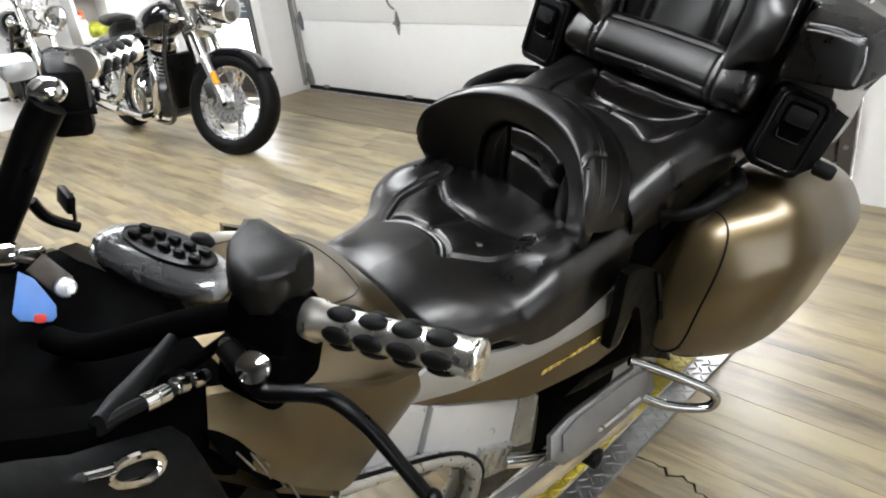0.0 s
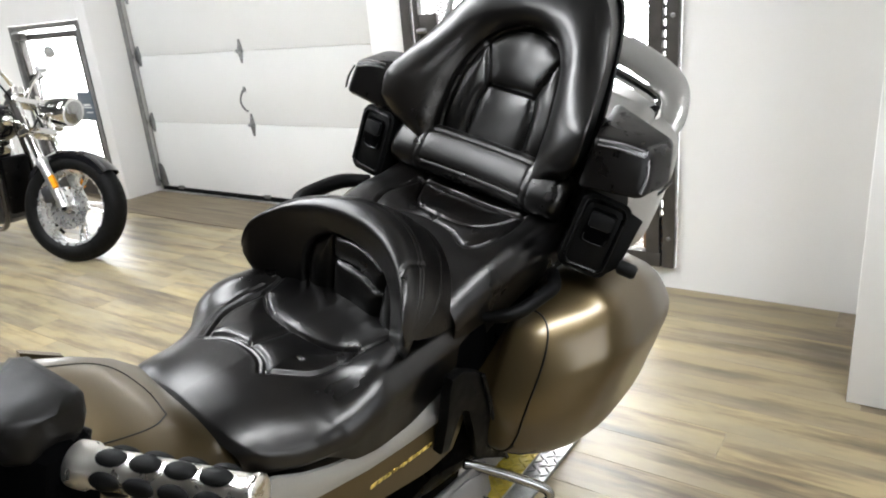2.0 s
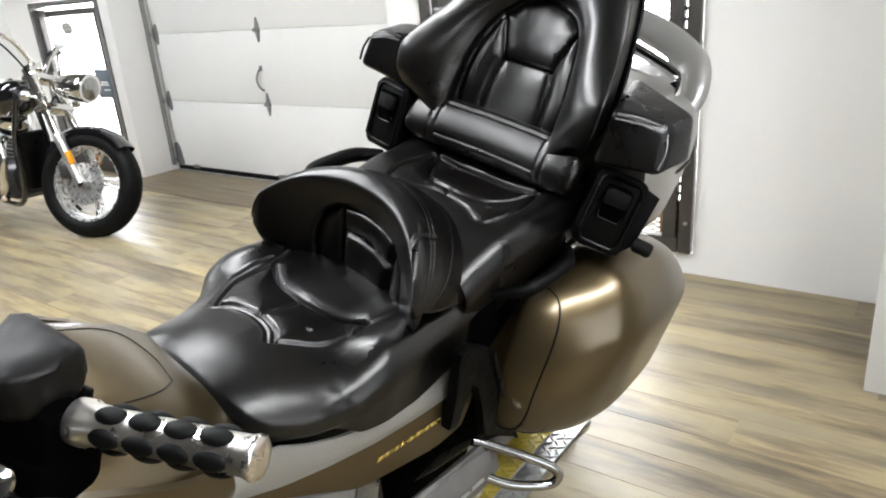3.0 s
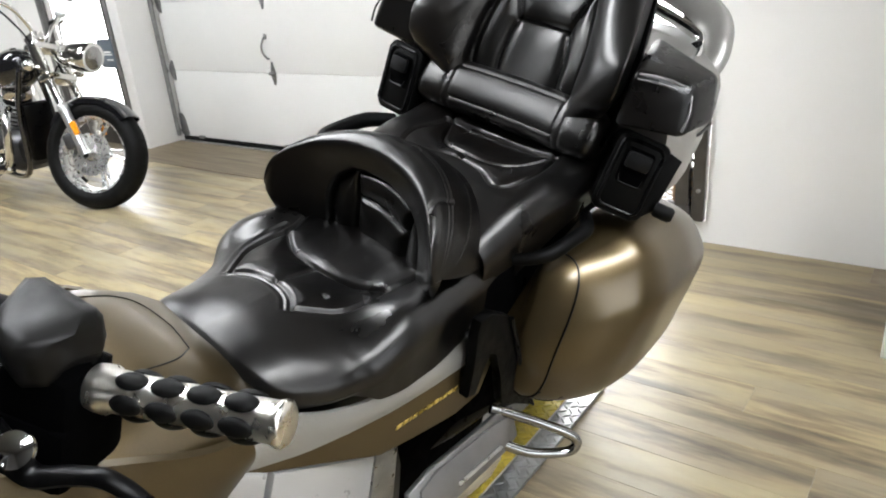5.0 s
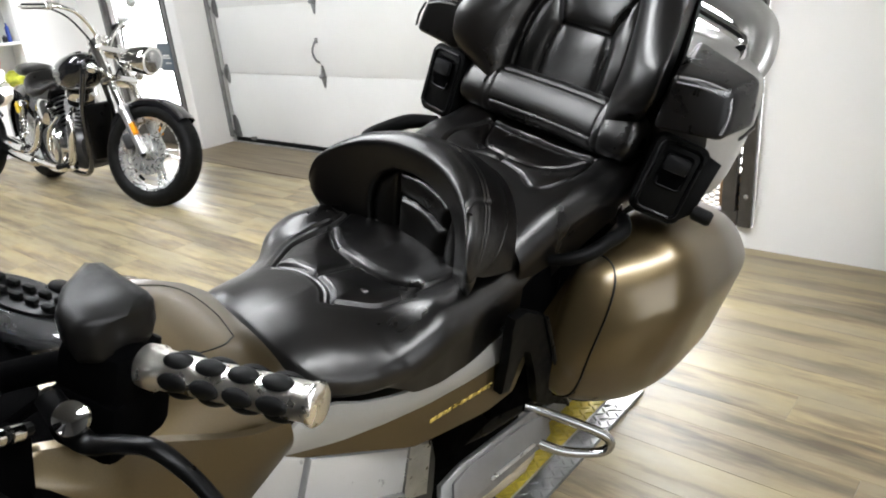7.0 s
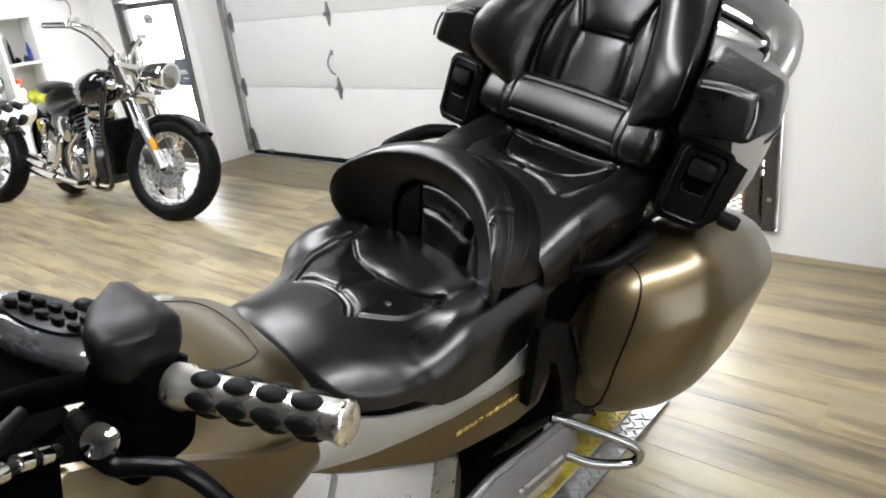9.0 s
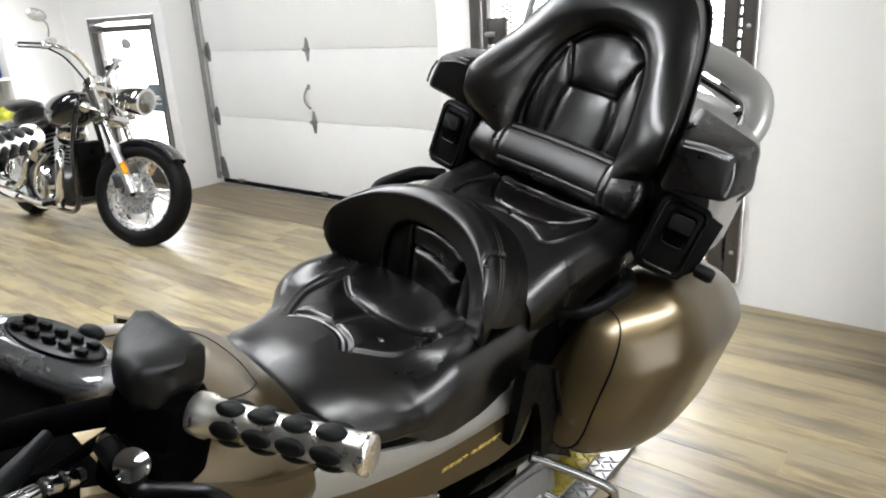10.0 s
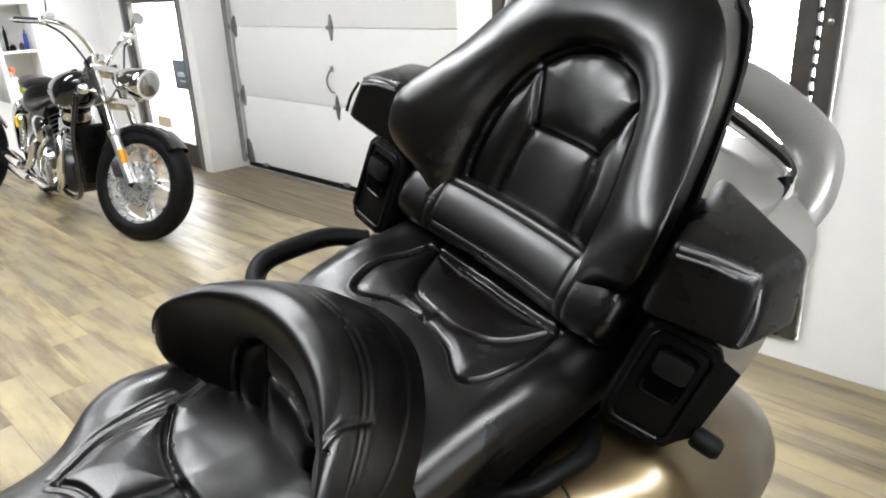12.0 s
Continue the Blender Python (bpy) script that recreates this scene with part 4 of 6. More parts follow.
for sd in (1, -1):
    rings = []
    for y in np.linspace(-.545 if sd > 0 else -.29, -.235, 24):
        lo = float(curve(y, [-.545, -.53, -.49, -.44, -.40, -.375, -.30, -.235], [.985, .955, .90, .832, .782, .758, .782, .802]))
        hi = float(curve(y, [-.545, -.50, -.42, -.30, -.235], [1.002, .992, .952, .880, .848]))
        ring = []
        for t in np.linspace(0, 1, 9):
            z = lo + (hi - lo) * t
            x = float(np.interp(y, [-.545, -.45, -.38, -.30, -.235], [.268, .264, .248, .230, .214])) - .9 * max(0, z - .87) ** 1.4 + .006 * math.sin(math.pi * t)
            ring.append((sd * x, y, z))
        rings.append(ring + [(a - sd * .012, b, c) for a, b, c in reversed(ring)])
    part("fairing_side", loft(rings), BRONZE, bike, "bronze painted side fairing", angle=50)
    cover = side_patch("side_cover", -.24 if sd > 0 else .02, .262, line((-.24, .775), (-.12, .719), (-.025, .672), (.05, .660), (.147, .646), (.217, .650), (.262, .69)),
                       line((-.24, .80), (-.20, .812), (-.151, .808), (-.105, .788), (-.043, .768), (.077, .750), (.232, .764), (.262, .772)), .0, BRONZE, bike, "bronze and champagne side cover", side=sd, half=cover_half)
    side_patch("light_stripe", -.258 if sd > 0 else .02, .262, line((-.258, .789), (-.156, .758), (-.074, .742), (.018, .729), (.111, .723), (.262, .721)),
               line((-.258, .797), (-.20, .822), (-.151, .815), (-.105, .792), (-.043, .772), (.077, .754), (.232, .768), (.262, .776)), .004, SILVER, cover, "champagne silver stripe", side=sd, half=cover_half)
    if sd > 0:
        # raised gold badge: plain slanted bars in place of a brand word
        y = .014
        for wd, ht in ((.012, .0055), (.010, .0055), (.003, .0055), (.010, .0055), (.011, .0055), (.003, .0055), (.012, .006), (.010, .0055), (.003, .0055), (.010, .0055), (.011, .0055), (.009, .0055)):
            ym, zm = y + wd / 2, .700 - .045 * (y - .014)
            m = Matrix.Translation((cover_half(ym, zm) + .004, ym, zm)) @ pose(0, 0, 0, 0, -17, 0) @ pose(0, 0, 0, 90, 0, 90)
            part("badge_bar", outline_solid([(-wd * .5 - .002, -ht / 2), (wd * .5 - .002, -ht / 2), (wd * .5 + .002, ht / 2), (-wd * .5 + .002, ht / 2)], .002, .0006, m), GOLD, cover, "raised gold lettering bar")
            y += wd + .004
    # silver engine side covers below the tank, with recessed joints
    o = flipped if sd < 0 else (lambda b: b)

    def flat(name, pts, x, deep, mat, parent, label="", bevel=.005):
        return part(name, o(outline_solid(pts, deep, bevel, pose(x - deep, 0, 0, 90, 0, 90))), mat, parent, label)

    cover1 = flat("engine_cover", [(-.384, .744), (-.229, .668), (-.210, .762), (-.283, .811)], .213, .03, GREYP, bike, "silver grey engine side cover", .008)
    cover2 = flat("engine_cover", [(-.222, .664), (-.150, .622), (-.085, .560), (-.018, .510), (-.009, .641), (-.204, .757)], .215, .03, GREYP, bike, "silver grey engine side cover", .008)
    flat("bracket_cover", [(-.010, .504), (.052, .476), (.051, .606), (-.002, .637)], .209, .03, ALU, bike, "cast aluminium bracket cover")
    insert = flat("cover_insert", [(-.130, .520), (-.022, .478), (-.020, .545), (-.100, .590)], .224, .012, ALU, bike, "ribbed aluminium insert", .003)
    for k in range(4):
        flat("rib", [(-.110 + .022 * k, .530 - .008 * k), (-.103 + .022 * k, .527 - .008 * k), (-.088 + .022 * k, .572 - .010 * k), (-.095 + .022 * k, .575 - .010 * k)], .227, .004, CHROME, insert, bevel=.001)
    part("engine_trim", o(tube([(.216, -.375, .724), (.222, -.29, .694), (.226, -.20, .650), (.228, -.150, .612), (.228, -.120, .560), (.226, -.120, .500), (.222, -.14, .44)], .013, 12, 6)), ALU, bike, "arched aluminium engine trim")
    part("trim_gap", o(tube([(.2255, -.36, .738), (.2295, -.28, .704), (.233, -.19, .662), (.235, -.143, .624), (.235, -.108, .565), (.232, -.106, .50)], .0035, 8, 6)), SATIN, bike)
    flat("valve_cover", [(-.384, .712), (-.37, .58), (-.16, .46), (-.13, .50), (-.135, .57), (-.17, .616), (-.25, .665)], .214, .05, CHROME, bike, "polished cylinder head cover", .010)
    # black plastic strut between side cover and saddlebag, forked at its foot
    strut = flat("strut", [(0.168, 0.807), (0.173, 0.837), (0.204, 0.840), (0.263, 0.804), (0.304, 0.716), (0.345, 0.621), (0.412, 0.503), (0.288, 0.587), (0.263, 0.672), (0.238, 0.738), (0.217, 0.754), (0.200, 0.725), (0.191, 0.672), (0.165, 0.680), (0.176, 0.740)], .255, .02, PLASTIC, bike, "forked black plastic strut", .003)
    part("strut_edge", o(tube([(0.259, 0.258, 0.806), (0.259, 0.298, 0.721), (0.259, 0.339, 0.626), (0.259, 0.405, 0.513)], .004, 8, 6)), SATIN, strut)
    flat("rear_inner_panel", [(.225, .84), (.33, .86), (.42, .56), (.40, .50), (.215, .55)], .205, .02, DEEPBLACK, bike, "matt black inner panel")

# passenger footboard and its chrome guard loop
for sd, o in ((1, (lambda b: b)), (-1, flipped)):
    m = pose(.282, .130, .588, 0, 58, 0)
    board = part("footboard", o(outline_solid([(-.016, -.135), (.020, -.150), (.044, -.125), (.048, -.05), (.046, .10), (.036, .135), (-.016, .146), (-.024, .10), (-.026, -.08)], .014, .005, m)), DULLMETAL, bike, "folded aluminium passenger footboard")
    part("rubber_mat", o(outline_solid([(-.008, -.114), (.018, -.124), (.034, -.105), (.036, .085), (.028, .108), (-.008, .120), (-.016, .08), (-.018, -.07)], .005, .002, m @ pose(0, 0, .014))), GREYFRAME, board)
    part("groove", o(outline_solid(rounded(.006, .12, .0028), .003, .001, m @ pose(.026, .02, .0202))), ALU, board)
    part("bracket", o(outline_solid([(-.03, -.27), (.0, -.29), (.024, -.16), (.03, .08), (.015, .12), (-.01, .12)], .014, .005, m @ pose(.056, -.01, -.032))), CHROME, board, "polished foot peg bracket")
    part("guard_loop", o(tube([(.262, .235, .615), (.295, .262, .606), (.345, .300, .590), (.385, .330, .573), (.398, .334, .556), (.388, .318, .540), (.345, .265, .545), (.305, .225, .566), (.285, .205, .578)], .0095, 12, 8)), DARKCHROME, bike, "chrome guard loop beside the footboard")
    peg = part("rider_peg", o(lathe([(.012, 0), (.017, .004), (.018, .030), (.020, .032), (.020, .042), (.012, .046)], 16, along((.278, .098, .488), (.325, .113, .487)))), RUBBER, bike, "black rubber rider foot peg")
    part("peg_arm", o(tube([(.225, -.04, .515), (.250, .01, .506), (.268, .06, .497), (.282, .100, .488)], [.014, .013, .012, .012], 12, 5)), CHROME, peg, "bright peg arm")

# wheels, engine block and side stand that carry it
def wheel(name, y, zc, r, w, parent, spokes=6):
    tyre = part(name, lathe([(r * .70, -w * .40), (r * .86, -w * .5), (r * .96, -w * .40), (r, 0), (r * .96, w * .40), (r * .86, w * .5), (r * .70, w * .40)], 48, pose(0, y, zc, 0, 90, 0), cap=False), RUBBER, parent, "black rubber tyre on a cast wheel")
    part("rim", lathe([(r * .70, -w * .42), (r * .62, -w * .30), (r * .60, 0), (r * .62, w * .30), (r * .70, w * .42)], 48, pose(0, y, zc, 0, 90, 0), cap=False), ALU, tyre)
    part("hub", lathe([(.045, -.06), (.05, -.03), (.05, .03), (.045, .06)], 24, pose(0, y, zc, 0, 90, 0)), ALU, tyre)
    for k in range(spokes):
        a = 2 * math.pi * k / spokes
        part("spoke", tube([(0, y + .04 * math.cos(a), zc + .04 * math.sin(a)), (0, y + r * .63 * math.cos(a), zc + r * .63 * math.sin(a))], [.018, .012], 8), ALU, tyre)
    return tyre


wheel("front_wheel", -.98, .457, .275, .13, bike)
wheel("rear_wheel", .74, .462, .275, .18, bike)
part("engine_block", loft([[(a, y, b) for a, b in super_ring(0, .43, w, .15, 4, 24)] for y, w in ((-.62, .18), (-.58, .30), (-.30, .31), (-.24, .2), (.1, .18), (.14, .12))]), DARKMETAL, bike, "cast metal engine block")
part("front_fork", joined(tube([(.10, -.98, .457), (.10, -.78, .86)], .026, 12), tube([(-.10, -.98, .457), (-.10, -.78, .86)], .026, 12)), ALU, bike)
part("swing_arm", tube([(.13, .14, .46), (.15, .45, .46), (.13, .74, .462)], .03, 10), SATIN, bike)
part("side_stand", tube([(.17, -.08, .37), (.24, -.05, .31), (.305, -.03, .262)], [.014, .012, .011], 10), SATIN, bike, "black side stand")


# ---- handlebar, controls and dash ----
PAD_TURN = 1.08      # rows of pads turned so that two face up and outward


def grip(side):
    o = lambda b: b
    a, b = Vector((.272, -.412, 1.076)), Vector((.424, -.342, 1.097))
    if side < 0:
        a, b = Vector((-.24, -.427, 1.168)), Vector((-.375, -.322, 1.126))
    m, n = along(a, b), (b - a).length
    g = part("grip", o(lathe([(.013, -.012), (.021, -.010), (.0215, .002), (.0185, .006), (.0175, .05), (.0175, n - .012), (.0190, n - .009), (.0200, n - .006), (.0195, n - .003), (.0172, n - .001), (.010, n)], 32, m)), GRIPCHROME, bike, "chrome handlebar grip with rubber pads")
    for k in range(4):
        for j in range(5):
            ang = 2 * math.pi * (j + .5) / 5 + (PAD_TURN if side > 0 else .35)
            pad = bmesh.new()
            bmesh.ops.create_uvsphere(pad, u_segments=12, v_segments=8, radius=1)
            pm = m @ pose(0, 0, .030 + .0335 * k) @ Matrix.Rotation(ang, 4, "Z") @ Matrix.Translation((.0165, 0, 0)) @ Matrix.Diagonal((.0062, .0094, .0155, 1))
            pad.transform(pm)
            part("rubber_pad", o(pad), RUBBER, g)


grip(1)
grip(-1)
part("handlebar", tube([(-0.205, -0.490, 1.141), (-0.210, -0.515, 1.104), (-0.215, -0.548, 1.048), (-0.220, -0.593, 0.977), (-0.220, -0.664, 0.879)], .0225, 18, 6), SATIN, bike, "black handlebar tube")
cap = bmesh.new()
bmesh.ops.create_uvsphere(cap, u_segments=20, v_segments=12, radius=1)
cap.transform(Matrix.Translation((-.220, -.482, 1.152)) @ Matrix.Diagonal((.024, .024, .018, 1)))
part("bar_clamp", cap, CHROME, bike, "chrome bar clamp")
for sd, o in ((1, (lambda b: b)),):
    if sd > 0:
        part("handlebar", o(tube([(.03, -.60, .985), (.10, -.575, 1.01), (.17, -.50, 1.05), (.225, -.44, 1.07), (.272, -.412, 1.076)], .0145, 14, 6)), DEEPBLACK, bike, "black handlebar tube")
    # switch block with a chamfered top
    sm = Matrix.Translation((.226, -.430, 1.094)) @ pose(0, 0, 0, -10, 6, 24)
    sw = part("switch_block", o(box(.078, .070, .100, .014, sm @ pose(.004, -.004, -.045), taper=.9)), DEEPBLACK, bike, "black moulded switch and reservoir block")
    hood = o(outline_solid([(.180, -.452), (.150, -.418), (.162, -.402), (.236, -.391), (.252, -.402), (.250, -.428), (.262, -.452), (.246, -.470), (.210, -.468)], .046, .012, pose(0, 0, 1.090)))
    part("block_hood", hood, HOOD, sw, "grey-black lozenge-shaped reservoir hood", angle=85)
    if sd > 0:
        part("switch_base", o(box(.075, .085, .07, .012, sm @ pose(.006, .0, -.075))), DEEPBLACK, sw)
    part("rocker_switch", o(box(.03, .006, .018, .003, sm @ pose(.0, .052, -.03))), RUBBER, sw)
    part("rocker_switch", o(box(.018, .006, .014, .003, sm @ pose(.03, .05, -.055))), RUBBER, sw)
    lever = part("lever", o(tube([(.262, -.500, 1.088), (.285, -.498, 1.080), (.310, -.492, 1.066), (.345, -.476, 1.082), (.372, -.462, 1.088), (.400, -.448, 1.070), (.428, -.436, 1.040), (.449, -.424, 1.010)], [.011, .012, .010, .0085, .008, .0075, .007, .0075], 10, 7, .75)), SATIN, bike, "black clutch lever with a ball end" if sd > 0 else "black brake lever with a ball end")
    ball = bmesh.new()
    bmesh.ops.create_uvsphere(ball, u_segments=14, v_segments=10, radius=.0105)
    ball.transform(Matrix.Translation((.452, -.422, 1.006)))
    part("ball_end", o(ball), SATIN, lever)
    part("pivot_bolt", o(lathe([(.014, -.004), (.015, 0), (.014, .004), (.006, .007)], 20, along((.306, -.497, 1.094), (.345, -.53, 1.145)))), CHROME, lever, "bright pivot bolt")
    part("pivot_screw", o(lathe([(.007, -.003), (.008, 0), (.007, .003)], 16, along((.262, -.499, 1.088), (.30, -.53, 1.138)))), CHROME, lever)

# right-hand controls
sw = part("switch_block", box(.075, .058, .100, .014, pose(-.262, -.452, 1.126, -6, 8, -14), taper=.85), PLASTIC, bike, "black moulded switch block")
part("block_seam", box(.078, .061, .004, .001, pose(-.262, -.452, 1.118, -6, 8, -14)), SATIN, sw)
part("rocker_switch", box(.012, .006, .018, .003, pose(-.228, -.424, 1.13, -6, 8, -14)), RUBBER, sw)
lever = part("lever", tube([(-.235, -.492, 1.150), (-.27, -.480, 1.142), (-.32, -.440, 1.128), (-.37, -.400, 1.108), (-.40, -.375, 1.095)], [.009, .010, .008, .007, .008], 10, 6, .75), SATIN, bike, "black brake lever")

# centre console with its rows of keys
CON = pose(-.060, -.440, .962, -6, 4, 24)
pod = bmesh.new()
bmesh.ops.create_uvsphere(pod, u_segments=40, v_segments=20, radius=1)
for v in pod.verts:
    v.co = Vector((math.copysign(abs(v.co.x) ** .7, v.co.x) * .105, math.copysign(abs(v.co.y) ** .75, v.co.y) * .046, v.co.z * .030))
pod.transform(CON)
console = part("audio_console", pod, CONSOLE, bike, "glossy grey audio console with rubber keys")
part("console_skirt", loft([[(a, y, b) for a, b in super_ring(-.03, .905, .15, h, 3, 24)] for y, h in ((-.55, .02), (-.52, .045), (-.46, .045), (-.41, .03))]), DEEPBLACK, bike)
part("ring_trim", outline_solid([(.072 * math.cos(t) + .012, .030 * math.sin(t)) for t in np.linspace(0, 2 * math.pi, 28)[:-1]], .005, .002, CON @ pose(0, 0, .026)), SATIN, console)
for k in range(2):
    for j in range(5):
        part("key", box(.016, .010, .010, .0035, CON @ pose(-.036 + .024 * j, -.010 + .019 * k, .034)), RUBBER, console)
knob = bmesh.new()
bmesh.ops.create_uvsphere(knob, u_segments=18, v_segments=10, radius=1)
knob.transform(CON @ pose(.035, .034, .030) @ Matrix.Diagonal((.018, .012, .010, 1)))
part("knob", knob, RUBBER, console)
part("chrome_wing", loft([[(.045 + .03 * t, -.437 + .03 * t, .955 - .012 * t), (.060 + .02 * t, -.425 + .03 * t, .968 + .006 * t), (.052 + .03 * t, -.415 + .03 * t, .955 - .012 * t)] for t in (0, .5, 1)]), CHROME, console, "bright console corner trim")
part("chrome_wing", loft([[(-.165 + .09 * t, -.535 + .028 * t, .966 - .014 * t), (-.15 + .07 * t, -.515 + .012 * t, .975 - .016 * t), (-.135 + .055 * t, -.500 - .005 * t, .966 - .012 * t)] for t in (0, .5, 1)]), CHROME, console, "bright console corner trim")

# ignition key with its leather fob and blue tag
key = part("ignition_key", joined(lathe([(.016, -.02), (.018, 0), (.016, .006), (.006, .008)], 20, along((-0.080, -0.595, 1.027), (-0.070, -0.575, 1.027))), box(.004, .020, .030, .001, along((-0.080, -0.595, 1.027), (-0.070, -0.575, 1.027)) @ pose(0, 0, .02))), CHROME, bike, "ignition key in its lock")
part("leather_fob", joined(tube([(-0.060, -0.579, 1.026), (-0.040, -0.560, 0.994)], .017, 14, 2, .35), tube([(-0.080, -0.595, 1.027), (-0.060, -0.579, 1.026)], .004, 6, 2)), FOB, key, "dark brown leather key fob")
part("fob_button", lathe([(.011, -.003), (.012, 0), (.010, .004), (.003, .005)], 18, along((-0.020, -0.563, 1.006), (0.128, -0.584, 1.110))), ALU, key, "round bright button")
tag_frame = Matrix(((0.291, -0.502, 0.814, -0.035), (0.915, 0.395, -0.084, -0.593), (-0.280, 0.769, 0.574, 0.995), (0, 0, 0, 1)))
tag = part("key_tag", outline_solid([(-0.0225, -0.0165), (-0.0152, -0.0250), (0.0165, -0.0262), (0.0213, -0.0207), (0.0201, -0.0073), (-0.0030, 0.0232), (-0.0189, 0.0305)], .003, .0008, tag_frame), TAGBLUE, key, "blue plastic key tag with a red dot")
part("red_dot", outline_solid(rounded(.013, .010, .004), .002, .0005, tag_frame @ Matrix.Translation((.005, -.022, .0032))), TAGRED, tag)

# fairing inner side and lower dash, their deep shade put into black
part("fairing_inner", loft([[(a, y, b) for a, b in super_ring(-.02, zc, w, h, 4, 28)] for y, w, zc, h in ((-1.02, .20, .80, .14), (-.95, .29, .80, .16), (-.78, .30, .78, .16), (-.66, .27, .78, .12), (-.56, .24, .78, .09))]), DEEPBLACK, bike, "black inner fairing, deep shade put into its colour")
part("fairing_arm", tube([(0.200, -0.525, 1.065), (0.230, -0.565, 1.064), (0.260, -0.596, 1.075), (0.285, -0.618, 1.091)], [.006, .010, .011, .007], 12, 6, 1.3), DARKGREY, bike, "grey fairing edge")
# added filler: black in place of the shaded hollow over the dash
part("dash_shade_filler", loft([[(a, y, b) for a, b in super_ring(x, zc, w, h, 3.5, 28)] for x, y, w, zc, h in ((.01, -.80, .20, .86, .08), (.01, -.70, .24, .88, .085), (.01, -.60, .245, .88, .085), (.01, -.52, .235, .88, .085), (.01, -.475, .215, .88, .075), (.01, -.45, .19, .88, .05))]), DEEPBLACK, bike, "added black filler for the deep shade behind the handlebar")
part("fairing_shell", loft([[a, b, (b[0] - .03, b[1], b[2]), (a[0] - .03, a[1], a[2])] for a, b in zip([(0.235, -0.515, 1.030), (0.262, -0.571, 1.062), (0.285, -0.618, 1.089), (0.310, -0.659, 1.133), (0.340, -0.699, 1.184)], [(0.245, -0.528, 0.957), (0.268, -0.579, 1.011), (0.295, -0.631, 1.056), (0.320, -0.672, 1.095), (0.350, -0.714, 1.143)])]), DEEPBLACK, bike, "black inner fairing, deep shade put into its colour side", angle=60)
hose = part("brake_hose", tube([(0.285, -0.615, 1.089), (0.275, -0.591, 1.082), (0.262, -0.560, 1.068), (0.242, -0.515, 1.046)], .006, 8, 5), RUBBER, bike, "black hose with bright clamps")
for a, b in (((0.266, -0.564, 1.072), (0.262, -0.555, 1.068)), ((0.258, -0.545, 1.065), (0.250, -0.531, 1.055)), ((0.270, -0.575, 1.076), (0.268, -0.569, 1.074)), ((0.250, -0.529, 1.055), (0.245, -0.519, 1.049))):
    part("bright_clamp", lathe([(.005, -.007), (.0085, -.006), (.0085, .006), (.005, .007)], 12, along(a, b)), CHROME, hose)
part("control_cable", tube([(.22, -.47, 1.06), (.20, -.54, 1.02), (.14, -.60, .96), (.10, -.70, .92)], .0055, 8, 6), DEEPBLACK, bike, "black control cable")

# lower fairing: a grey panel with a bright oblong frame, and the dark vent beside it
low = part("lower_fairing", loft([[a, b, (b[0] - .03, b[1], b[2]), (a[0] - .03, a[1], a[2])] for a, b in zip([(0.400, -0.701, 1.194), (0.370, -0.672, 1.150), (0.345, -0.644, 1.108), (0.320, -0.602, 1.071), (0.295, -0.562, 1.032), (0.288, -0.548, 1.000)], [(0.400, -0.727, 1.111), (0.370, -0.700, 1.046), (0.345, -0.672, 0.990), (0.325, -0.633, 0.933), (0.290, -0.542, 0.811), (0.284, -0.50, 0.755)])]), DARKGREY, bike, "dark grey lower fairing panel", angle=80)
part("oblong_frame", tube([(0.332, -0.629, 1.085), (0.326, -0.616, 1.087), (0.318, -0.593, 1.072), (0.316, -0.588, 1.051), (0.322, -0.602, 1.052), (0.328, -0.622, 1.069), (0.332, -0.629, 1.085)], .004, 8, 5), CHROME, low, "bright oblong frame")
part("bright_tab", tube([(0.345, -0.644, 1.114), (0.340, -0.633, 1.104), (0.336, -0.625, 1.097)], .006, 8, 3, .5), CHROME, low)
vent = part("vent_mesh", loft([[a, b, (b[0] - .02, b[1], b[2]), (a[0] - .02, a[1], a[2])] for a, b in zip([(0.262, -0.530, 0.983), (0.258, -0.500, 0.948), (0.250, -0.459, 0.869), (0.240, -0.404, 0.752)], [(0.262, -0.521, 0.946), (0.258, -0.494, 0.897), (0.250, -0.464, 0.817), (0.240, -0.435, 0.727)])]), DEEPBLACK, bike, "black mesh vent")
for a, b in (((0.264, -0.509, 0.952), (0.262, -0.494, 0.911)), ((0.263, -0.495, 0.939), (0.260, -0.477, 0.880)), ((0.261, -0.481, 0.913), (0.258, -0.462, 0.850)), ((0.258, -0.463, 0.876), (0.254, -0.445, 0.809))):
    part("vent_bar", tube([a, b], .0013, 6, 2), STEEL, vent)

# small bracket and reservoir on the far side of the dash
mount = part("device_mount", box(.045, .012, .026, .004, along((-0.220, -0.499, 1.000), (-0.220, -0.488, 1.042))), SATIN, bike, "small black device bracket")
part("mount_stem", tube([(-0.215, -0.492, 1.009), (-0.215, -0.497, 0.965)], .003, 8, 3), CHROME, mount)
part("mount_base", tube([(-0.220, -0.540, 1.013), (-0.220, -0.527, 0.981), (-0.215, -0.495, 0.955)], .008, 8, 4), SATIN, mount)
part("brake_reservoir", box(.042, .042, .028, .011, Matrix.Translation((-0.235, -0.506, 1.183))), GREYP, bike, "silver grey brake reservoir")


# ---- garage door ----
garage = thing("garage_door", "white steel sectional garage door, closed, with galvanised hinges", "garage door", ROOM @ pose(0, .51, 0))
tagged(garage, kind="structure")
LEVELS = [.035, .600, 1.140, 1.630, 2.170]
